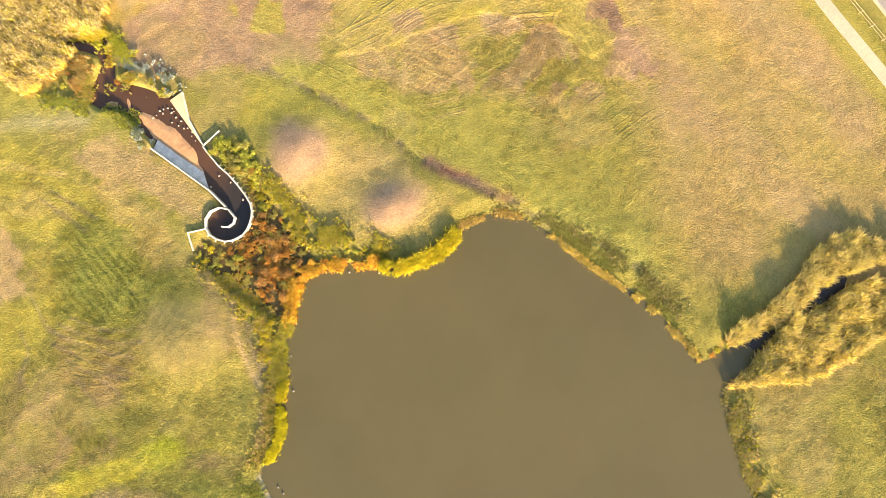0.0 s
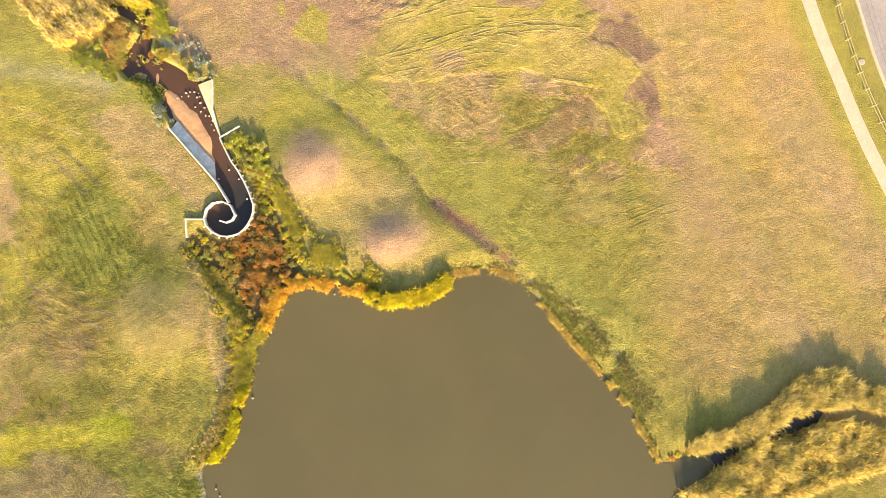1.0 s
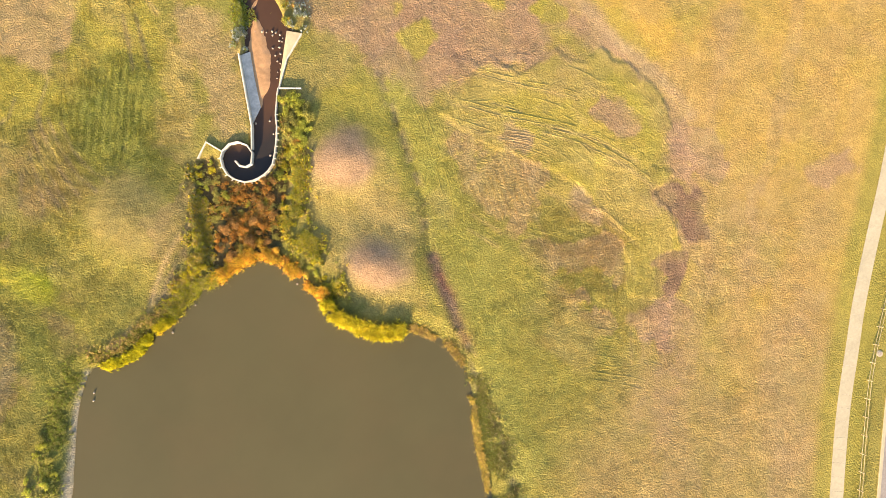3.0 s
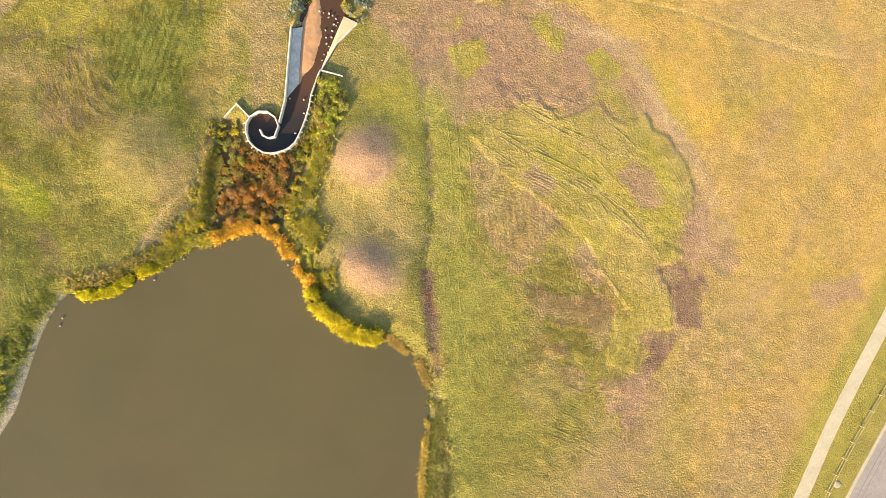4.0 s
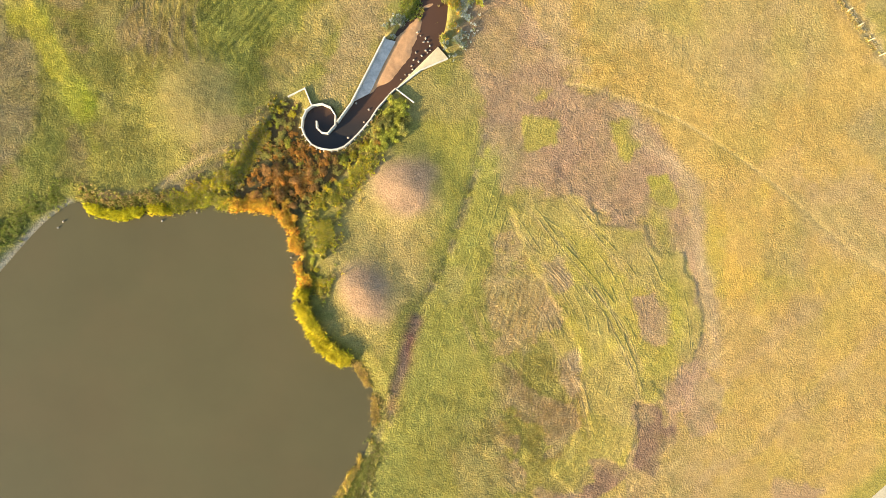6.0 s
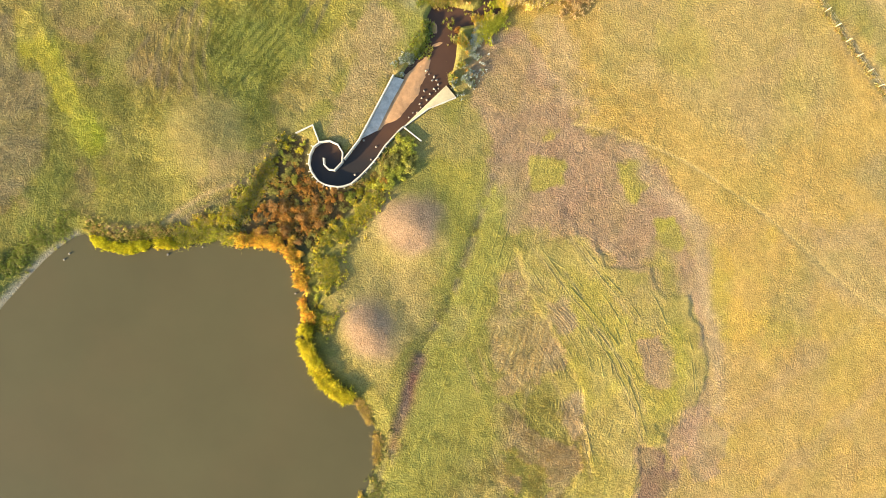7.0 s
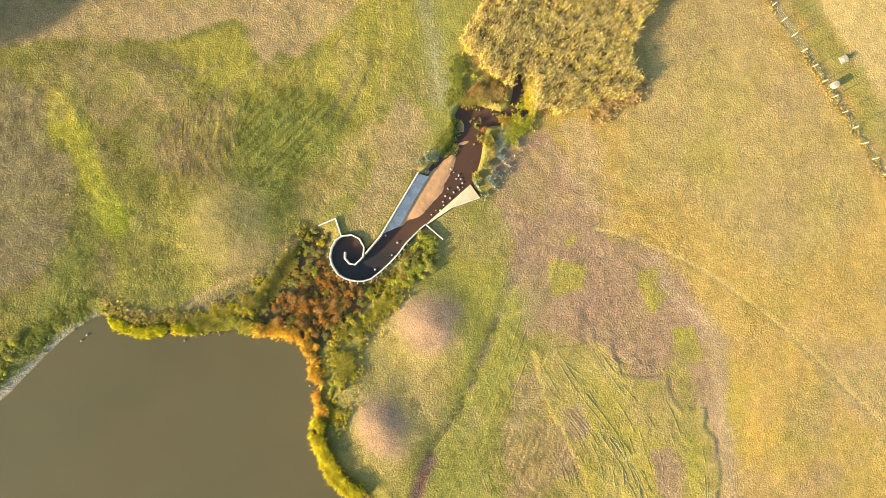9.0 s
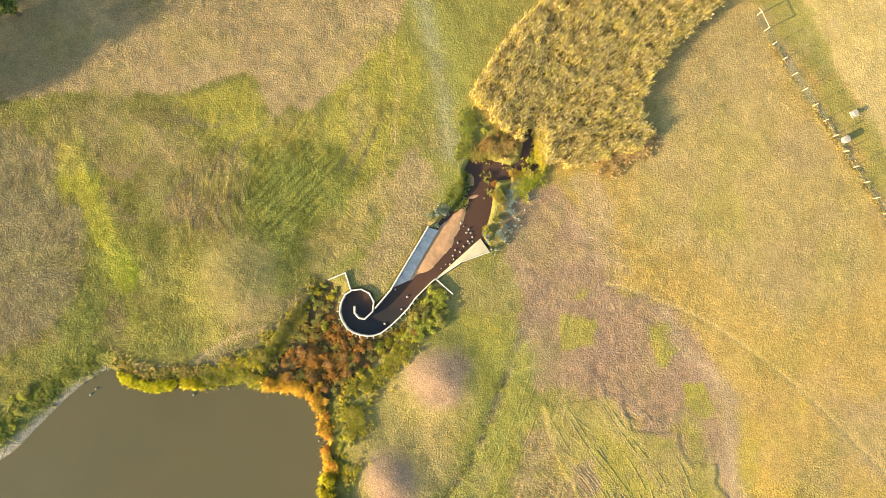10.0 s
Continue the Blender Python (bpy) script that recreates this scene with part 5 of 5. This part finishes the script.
for line, wide, count, tall, cols, label in FRINGES:
    x, y = beside(line, wide, count, 0.0 if tall > 1.1 else 1.0)
    tagged(blades("shore_weeds", x, y, tall * (0.6 + 0.8 * fbm(x, y, 1.6, 2)), 12, 0.07, 0.5, cols, jitter=0.4), label, "weeds", kind="stuff")


# shrubs: a few stems and a lumpy crown of small leaves
def shrub_meshes(radius, tall, leaves, cols):
    lumps = [(random.uniform(-0.6, 0.6) * radius, random.uniform(-0.6, 0.6) * radius, random.uniform(0.45, 0.9) * tall, random.uniform(0.3, 0.55) * radius) for _ in range(8)]
    pick = rng.integers(0, len(lumps), leaves)
    L = np.array(lumps)[pick]
    d = rng.normal(size=(leaves, 3))
    d /= np.linalg.norm(d, axis=1)[:, None]
    c = L[:, :3] + d * L[:, 3:] * rng.uniform(0.55, 1.1, (leaves, 1)) * [1, 1, 0.8]
    c[:, 2] = np.maximum(c[:, 2], 0.05)
    u = rng.normal(size=(leaves, 3))
    u /= np.linalg.norm(u, axis=1)[:, None]
    w = np.cross(u, d)
    w /= np.linalg.norm(w, axis=1)[:, None] + 1e-9
    s = rng.uniform(0.035, 0.072, (leaves, 1))
    v = np.stack([c - u * s, c + w * s * 0.6, c + u * s, c - w * s * 0.6], 1).reshape(-1, 3)
    f = np.arange(leaves * 4).reshape(-1, 4)
    col = np.array(cols)[rng.integers(0, len(cols), leaves)] * rng.uniform(0.5, 1.2, (leaves, 1))
    crown = mesh_from("leaves", v, f, M_LEAF, np.repeat(col, 4, 0))
    bm = bmesh.new()
    for lx, ly, lz, _ in lumps:
        a, b = Vector((lx * 0.1, ly * 0.1, -0.1)), Vector((lx, ly, lz))
        m = Matrix.Translation((a + b) / 2) @ (b - a).to_track_quat("Z", "Y").to_matrix().to_4x4()
        bmesh.ops.create_cone(bm, segments=5, radius1=0.03, radius2=0.012, depth=(b - a).length, matrix=m)
    stems = bpy.data.meshes.new("stems")
    bm.to_mesh(stems)
    bm.free()
    stems.materials.append(M_STEM)
    return crown, stems


def shrub(kinds, x, y, size, label, group):
    crown, stems = kinds[random.randrange(len(kinds))]
    thing = tagged(new("shrub"), label, "shrub", group)
    thing.matrix_world = Matrix.LocRotScale((x, y, land(x, y)), Euler((0, 0, random.uniform(0, 6.28))), (size, size, size * random.uniform(0.85, 1.15)))
    for nm, me in (("leaves", crown), ("stems", stems)):
        ob = new(nm, me)
        ob.parent = thing
    return thing


RUSTY = [shrub_meshes(1.0, 0.95, 1400, [(0.60, 0.29, 0.05), (0.50, 0.22, 0.05), (0.68, 0.36, 0.06), (0.36, 0.19, 0.05), (0.46, 0.27, 0.07)]) for _ in range(3)]
BROWN = [shrub_meshes(1.0, 0.85, 1400, [(0.46, 0.24, 0.08), (0.36, 0.20, 0.08), (0.32, 0.24, 0.08), (0.56, 0.31, 0.09)]) for _ in range(3)]
LEAFY = [shrub_meshes(1.0, 0.5, 1400, [(0.56, 0.56, 0.07), (0.46, 0.48, 0.08), (0.62, 0.58, 0.10), (0.38, 0.40, 0.07)]) for _ in range(3)]
GOLDY = [shrub_meshes(1.0, 0.52, 1400, YELLOW + [(0.30, 0.26, 0.05)]) for _ in range(2)]
AMBER = [shrub_meshes(1.0, 0.8, 1400, [(0.84, 0.56, 0.07), (0.78, 0.46, 0.06), (0.86, 0.62, 0.10), (0.60, 0.36, 0.06)]) for _ in range(2)]
DARK = [shrub_meshes(1.0, 0.5, 1300, [(0.34, 0.35, 0.09), (0.40, 0.39, 0.10), (0.46, 0.42, 0.11), (0.54, 0.46, 0.12)]) for _ in range(2)]


def spread_shrubs(poly, count, kinds_list, sizes, label, group, gap=0.8):
    """Shrubs inside an outline, no two nearer than a gap."""
    done = []
    x, y = scatter(poly, count * 8, 0.2)
    for px, py in zip(x, y):
        if len(done) >= count:
            break
        if all((px - a) ** 2 + (py - b) ** 2 > gap * gap for a, b in done):
            done.append((px, py))
            k = random.randrange(len(kinds_list))
            shrub(kinds_list[k], float(px), float(py), random.uniform(*sizes), label[k], group)


spread_shrubs([(-17.4, -1.7), (-19.7, -5.6), (-18.6, -6.6), (-15.6, -4.6), (-14.7, -3.0), (-14.3, -1.0), (-15.8, -0.9)], 14, [LEAFY, GOLDY, DARK], (0.45, 0.75),
              ["leafy green shrub above the thicket", "yellow-green shrub above the thicket", "dark green shrub above the thicket"], "shrubs above the thicket", 0.7)
THICKET_LABELS = ["rusty orange autumn shrub in the wet thicket", "brown leaf-bare autumn shrub in the wet thicket", "dark green shrub in the wet thicket", "leafy green shrub in the wet thicket", "amber-yellow autumn shrub in the wet thicket"]
UPPER = [(-15.3, -4.4), (-18.4, -6.4), (-20.6, -9.4), (-17.0, -10.6), (-12.4, -11.0), (-7.6, -9.6), (-9.4, -8.9), (-13.4, -7.8), (-14.8, -5.2)]
LOWER = [(-20.6, -9.4), (-22.4, -12.6), (-21.8, -14.2), (-18.0, -14.6), (-16.2, -17.0), (-14.3, -16.0), (-10.3, -12.3), (-8.6, -10.4), (-12.4, -11.0), (-17.0, -10.6)]
SHORE = [(-22.6, -13.4), (-23.4, -15.0), (-18.4, -15.8), (-17.0, -18.4), (-15.2, -18.0), (-17.2, -14.2), (-20.0, -13.6)]
spread_shrubs(UPPER, 20, [RUSTY, BROWN, DARK, LEAFY, BROWN], (0.45, 0.9), THICKET_LABELS[:4] + THICKET_LABELS[1:2], "shrubs in the thicket", 1.05)
spread_shrubs(LOWER, 27, [RUSTY, BROWN, DARK, BROWN, RUSTY], (0.5, 1.0), THICKET_LABELS[:3] + THICKET_LABELS[1::-1], "shrubs in the thicket", 1.1)
spread_shrubs(SHORE, 15, [RUSTY, AMBER, AMBER], (0.45, 0.85), [THICKET_LABELS[0]] + THICKET_LABELS[4:] * 2, "shrubs in the thicket", 0.75)
spread_shrubs([(-21.8, -8.2), (-24.6, -12.6), (-30.4, -13.2), (-31.5, -11.8), (-26.6, -10.4)], 20, [LEAFY, GOLDY, LEAFY], (0.4, 0.75),
              ["leafy green shrub on the pond bank", "yellow shrub on the pond bank", "leafy green shrub on the pond bank"], "shrubs on the pond bank")
spread_shrubs([(-1.4, -1.4), (0.6, -2.8), (1.1, -4.8), (-0.6, -7.2), (-3.2, -8.4), (-5.6, -8.2), (-4.4, -6.6), (-2.7, -3.4)], 56, [LEAFY, LEAFY, DARK], (0.65, 1.05),
              ["bright green leafy shrub beside the weir wall", "bright green leafy shrub beside the weir wall", "dark green shrub beside the weir wall"], "shrubs beside the weir", 0.75)
spread_shrubs([(-5.4, -7.4), (-3.0, -8.2), (-8.8, -11.6), (-13.6, -16.0), (-14.8, -21.0), (-13.4, -25.6), (-12.6, -19.0), (-10.6, -14.4)], 14, [LEAFY, DARK, GOLDY], (0.4, 0.65),
              ["leafy green shrub below the mound", "dark green shrub below the mound", "yellow-green shrub below the mound"], "shrubs below the mound")
spread_shrubs([(-4.4, -6.2), (-3.4, -8.2), (-6.8, -10.2), (-9.0, -9.4), (-6.6, -7.8)], 16, [RUSTY, LEAFY, GOLDY], (0.4, 0.75),
              ["rusty shrub at the foot of the weir wall", "leafy green shrub at the foot of the weir wall", "yellow shrub at the foot of the weir wall"], "shrubs at the weir's foot", 0.7)
spread_shrubs([(10.0, 13.8), (12.4, 14.2), (12.0, 12.0), (9.8, 10.6)], 7, [LEAFY, GOLDY], (0.5, 0.8), ["bright green shrub beside the stream", "yellow shrub beside the stream"], "shrubs by the stream", 0.9)
spread_shrubs([(6.6, 14.8), (8.8, 14.2), (8.2, 12.2), (6.9, 11.2)], 7, [RUSTY, GOLDY], (0.4, 0.7), ["rusty shrub beside the stream", "yellow shrub beside the stream"], "shrubs by the stream", 0.8)
spread_shrubs([(5.6, 20.8), (9.6, 17.6), (8.0, 16.6), (5.0, 18.0)], 9, [BROWN, BROWN, LEAFY], (0.5, 0.8), ["brown shrub between stream and reeds", "brown shrub between stream and reeds", "green shrub between stream and reeds"], "shrubs by the stream", 0.9)
spread_shrubs([(-62, -25), (-58, -20.5), (-54, -17.5), (-57, -15), (-63, -19)], 9, [DARK, LEAFY, LEAFY], (0.5, 0.9), ["dark green shrub on the western shore"] + ["leafy green shrub on the western shore"] * 2, "shrubs on the western shore")
spread_shrubs([(-25.0, -73.6), (-22.2, -75.6), (-19.0, -79.0), (-20.4, -79.8), (-24.0, -75.6)], 12, [RUSTY, GOLDY, LEAFY], (0.4, 0.7), ["rusty shrub at the pond inlet", "yellow shrub at the pond inlet", "green shrub at the pond inlet"], "shrubs at the inlet")


# ---- trees beyond the meadow's corner ----
def tree(x, y, tall, radius, label):
    thing = tagged(new("tree"), label, "tree")
    z = land(x, y)
    thing.location = (x, y, z)
    bm = bmesh.new()

    def limb(a, b, r1, r2):
        m = Matrix.Translation((a + b) / 2) @ (b - a).to_track_quat("Z", "Y").to_matrix().to_4x4()
        bmesh.ops.create_cone(bm, segments=8, radius1=r1, radius2=r2, depth=(b - a).length, matrix=m)

    fork = Vector((0.2, -0.1, tall * 0.35))
    limb(Vector((0, 0, -0.3)), fork, 0.28, 0.2)
    tips = []
    for k in range(11):
        a = k * 2.4
        tip = Vector((math.cos(a) * radius * random.uniform(0.3, 0.8), math.sin(a) * radius * random.uniform(0.3, 0.8), tall * random.uniform(0.5, 0.92)))
        limb(fork, tip, 0.11, 0.03)
        tips.append(tip)
    part("trunk", bm, M_STEM, thing)
    n = 5200
    T = np.array([tuple(t) for t in tips])[rng.integers(0, len(tips), n)]
    d = rng.normal(size=(n, 3))
    d /= np.linalg.norm(d, axis=1)[:, None]
    c = T + d * rng.uniform(0.3, 1, (n, 1)) * radius * 0.42
    u = rng.normal(size=(n, 3))
    u /= np.linalg.norm(u, axis=1)[:, None]
    w = np.cross(u, d)
    s = rng.uniform(0.12, 0.24, (n, 1))
    v = np.stack([c - u * s, c + w * s * 0.7, c + u * s, c - w * s * 0.7], 1).reshape(-1, 3)
    cols = np.array([(0.10, 0.14, 0.03), (0.16, 0.18, 0.04), (0.24, 0.22, 0.05)])[rng.integers(0, 3, n)]
    crown = new("crown", mesh_from("crown", v, np.arange(n * 4).reshape(-1, 4), M_LEAF, np.repeat(cols, 4, 0)))
    crown.parent = thing
    return thing


# only the first is in view; the unseen rest shape the corner's long shadow
for x, y, h, r in ((-59.6, 36.6, 6.0, 2.6), (-78.0, 19.5, 10, 5.0), (-84, 26, 11.5, 5.5), (-74, 31, 11, 5), (-68, 46, 9, 4.5), (-90, 14, 11, 5), (-80, 40, 11, 5.5), (-70, 25.6, 9, 5.0), (-72, 37, 10, 5)):
    tree(x, y, h, r, "leafy autumn tree at the meadow's edge")

# ---- loose grass over the meadow ----
n = 420000
x, y = rng.uniform(-68, 72, n), rng.uniform(-104, 43, n)
ok = coarse(x, y) * fbm(x, y, 2.2, 3) > rng.uniform(-0.1, 0.95, n)
x, y = x[ok], y[ok]
ok = (within(x, y, POND_CURVE) < -0.5) & (within(x, y, TROUGH) < -0.6) & (to_line(x, y, WALKWAY)[0] > 2.0) & (to_line(x, y, ROAD_MID)[0] > 10.2) & (within(x, y, THICKET) < 0)
x, y = x[ok], y[ok]
tuft_tall = (0.035 + 0.07 * fbm(x, y, 4, 2)) * (0.5 + 0.7 * coarse(x, y))
tagged(blades("meadow_grass", x, y, tuft_tall, 2, 0.09, 1.3, lambda a, b: turf_colour(a, b) * 1.15, (0.1, 0.05), 0.02, 0.34), "rough dry meadow grass in tufts", "grass", kind="stuff")

# ---- raked swaths and sod ridges left by mowing ----


def arc(cx, cy, r, a, length):
    n = max(3, int(length / 0.8))
    return [(cx + r * math.cos(a + k * length / r / n), cy + r * math.sin(a + k * length / r / n)) for k in range(n + 1)]


def rows_in(poly, ax, ay, gap):
    """Parallel lines in the direction ax, ay that fill an outline."""
    out, cx, cy = [], sum(p[0] for p in poly) / len(poly), sum(p[1] for p in poly) / len(poly)
    for k in range(-14, 15):
        ox, oy = cx - ay * gap * k, cy + ax * gap * k
        out.append([(ox + ax * t, oy + ay * t) for t in range(-14, 15)])
    return out


def swath(name, lines, poly, tall, gate, tone, label):
    """Tufts set close along lines, broken by gaps, within an outline."""
    xs, ys = [], []
    for line in lines:
        p = np.array(resample(line, 0.11))
        p = p + rng.normal(0, 0.05, p.shape) + 0.5 * (fbm(p[:, 0], p[:, 1], 3.0, 2) - 0.5)[:, None]
        xs.append(p[:, 0])
        ys.append(p[:, 1])
    x, y = np.concatenate(xs), np.concatenate(ys)
    ok = fbm(x + 51, y - 13, 2.4, 2) > gate + rng.uniform(-0.06, 0.06, len(x))
    if poly:
        ok &= within(x, y, poly) + 1.5 * (fbm(x, y, 2.0, 2) - 0.5) > 0
    ok &= (within(x, y, POND_CURVE) < -1) & (within(x, y, TROUGH) < -1)
    x, y = x[ok], y[ok]
    ob = blades(name, x, y, tall, 3, 0.09, 0.8, lambda a, b: turf_colour(a, b) * tone, (0.1, 0.05), 0.02, 0.25)
    return tagged(ob, label, "grass", kind="stuff")


def ridges(lines, poly, wide, tall, gate, tone, label):
    """Thin raised ridges of turf along lines, sinking into the ground at the gaps."""
    verts, faces, tints, base = [], [], [], 0
    for line in lines:
        p = np.array(resample(line, 0.2))
        p = p + 0.4 * (fbm(p[:, 0] + 7, p[:, 1], 4.5, 2) - 0.5)[:, None] + rng.normal(0, 0.025, p.shape)
        t = np.gradient(p, axis=0)
        t /= np.linalg.norm(t, axis=1)[:, None] + 1e-9
        n = np.stack([-t[:, 1], t[:, 0]], 1)
        g = ease(gate, gate + 0.07, fbm(p[:, 0] + 51, p[:, 1] - 13, 2.4, 2))
        if poly:
            g = g * ease(-0.5, 0.5, within(p[:, 0], p[:, 1], poly))
        g[[0, -1]] = 0
        h = tall * g * rng.uniform(0.55, 1.25, len(p)) - 0.05 * (g < 0.02)
        w = wide * rng.uniform(0.7, 1.2, len(p))[:, None]
        for off, lift in ((-0.5, -0.03), (0.0, 0.0), (0.5, -0.03)):
            q = p + n * w * off
            z = on_ground(q[:, 0], q[:, 1]) + (h if off == 0 else np.minimum(h, lift))
            verts.append(np.column_stack([q, z]))
        k = len(p)
        a = base + np.arange(k - 1)
        faces += [np.stack([a, a + 1, a + k + 1, a + k], 1), np.stack([a + k, a + k + 1, a + 2 * k + 1, a + 2 * k], 1)]
        c = turf_colour(p[:, 0], p[:, 1]) * tone * rng.uniform(0.85, 1.15, (k, 1))
        tints += [c, c, c]
        base += 3 * k
    ob = new("sod_ridges", mesh_from("sod_ridges", np.concatenate(verts), np.concatenate(faces), M_RIDGE, np.concatenate(tints)))
    return tagged(ob, label, "grass", kind="stuff")


FIELD = [(12, -15), (24, -14), (36, -22), (39, -30), (38, -41), (32, -48), (27, -56), (14, -60), (4, -50), (2, -40), (6, -28)]
field_arcs = [arc(7, -38, r, a, ln) for r, a, ln in zip(rng.uniform(10, 31, 110), rng.uniform(-0.9, 1.15, 110), rng.uniform(2.0, 6.5, 110))]
ridges(field_arcs, FIELD, 0.24, 0.048, 0.45, np.array((1.22, 1.2, 1.15)), "pale raked grass ridges curving through the damp field")
ridges([shifted(line, off) for line in RUTS for off in (0, 0.75)], None, 0.22, 0.055, 0.36, np.array((1.25, 1.22, 1.15)), "raised sod ridges beside wheel ruts in the field")
swath("mown_swath", rows_in(TAN_ROWS, 0.36, 0.93, 0.95), TAN_ROWS, 0.14, 0.40, np.array((1.45, 1.38, 1.25)), "straw-coloured hay rows in the damp field")
swath("mown_swath", rows_in(GREEN_ROWS, 0.71, 0.71, 1.05), GREEN_ROWS, 0.13, 0.40, np.array((1.3, 1.35, 1.1)), "green mown rows in the western grass")
west_arcs = [arc(-20.7, 12.0, r, a, ln) for r, a, ln in zip(rng.uniform(6.5, 17, 50), rng.uniform(1.9, 3.9, 50), rng.uniform(2.5, 9, 50))]
ridges(west_arcs + [shifted(line, off) for line in WEST_RUTS for off in (0, 0.8)], [(-40, 22), (-12, 22), (-12, 6), (-24, 5.5), (-36, 4), (-40, 8)], 0.24, 0.045, 0.40, np.array((1.2, 1.15, 1.05)), "curved mower ridges in the western grass")
long_strokes = [[(-7.5 + u, 33.5), (-6.6 + u, 26.0), (-7.0 + u - 1.5, 18.0)] for u in (0, 1.2, -1.6)] + [[(-12 - k * 2.2, 27 - k * 1.5), (-17 - k * 2.0, 20 - k * 1.6)] for k in range(7)]
swath("mown_swath", long_strokes, None, 0.10, 0.44, np.array((1.3, 1.22, 1.1)), "pale mower strokes in the western grass")
gold_arcs = [arc(30, 4, r, a, ln) for r, a, ln in zip(rng.uniform(7, 19, 34), rng.uniform(-0.9, 1.2, 34), rng.uniform(3, 9, 34))]
ridges(gold_arcs + [[(34.6, 28.4), (37.0, 27.4), (38.9, 24.4)], [(36.9, 27.4), (34.2, 26.7)]], None, 0.24, 0.03, 0.44, np.array((1.1, 1.08, 1.05)), "faint mower arcs in the golden hay field")
ridges([[(5.2 + k * 0.8, -59.6 + k * 0.9), (11.8 + k * 0.7, -68.4 + k * 1.2)] for k in range(7)] + [shifted(DITCH[2:9], 3.0), shifted(DITCH[2:9], 4.2), shifted(DITCH[3:8], 5.6)], None, 0.26, 0.06, 0.40, np.array((1.2, 1.16, 1.1)), "raked grass streaks beside the meadow ditch")

# ---- coarse grass clumps that stand above the turf ----


def clumps(poly, count, tall, tone, label):
    x, y = scatter(poly, count)
    keep = (fbm(x - 33, y + 12, 2.6, 3) > 0.44) & (within(x, y, POND_CURVE) < -2.5) & (within(x, y, TROUGH) < -1.2) & (within(x, y, THICKET) < -0.5) & (to_line(x, y, WALKWAY)[0] > 4)
    x, y = x[keep], y[keep]
    ob = blades("grass_clumps", x, y, tall * (0.6 + 0.8 * fbm(x, y, 1.2, 2)), 6, 0.10, 0.9, lambda a, b: turf_colour(a, b) * tone, (0.1, 0.05), 0.02, 0.3)
    return tagged(ob, label, "grass", kind="stuff")


clumps([(6, -12), (14, -16), (19, -24), (24, -40), (24, -52), (14, -62), (0, -62), (-9, -60), (-4, -46), (0, -32)], 6000, 0.075, np.array((1.45, 1.42, 1.4)), "pale coarse grass clumps in the damp field")
clumps(CLODS, 2600, 0.09, np.array((1.5, 1.5, 1.5)), "coarse pale grass clods in the damp field")
clumps([(-66, 20), (-46, 18), (-40, 4), (-44, -11), (-56, -16), (-66, -20)], 5000, 0.08, np.array((1.4, 1.4, 1.5)), "coarse dry grass clumps in the western meadow")
clumps([(-30, 19), (-16, 19), (-10, 15), (-14, 4), (-18, -3), (-24, 4), (-30, 6)], 3200, 0.08, np.array((1.45, 1.5, 1.3)), "coarse green grass clumps in the western grass")
clumps([(-44, 16), (-30, 18), (-32, 4), (-36, -12), (-44, -10)], 3200, 0.07, np.array((1.4, 1.38, 1.3)), "coarse mixed grass clumps in the western grass")
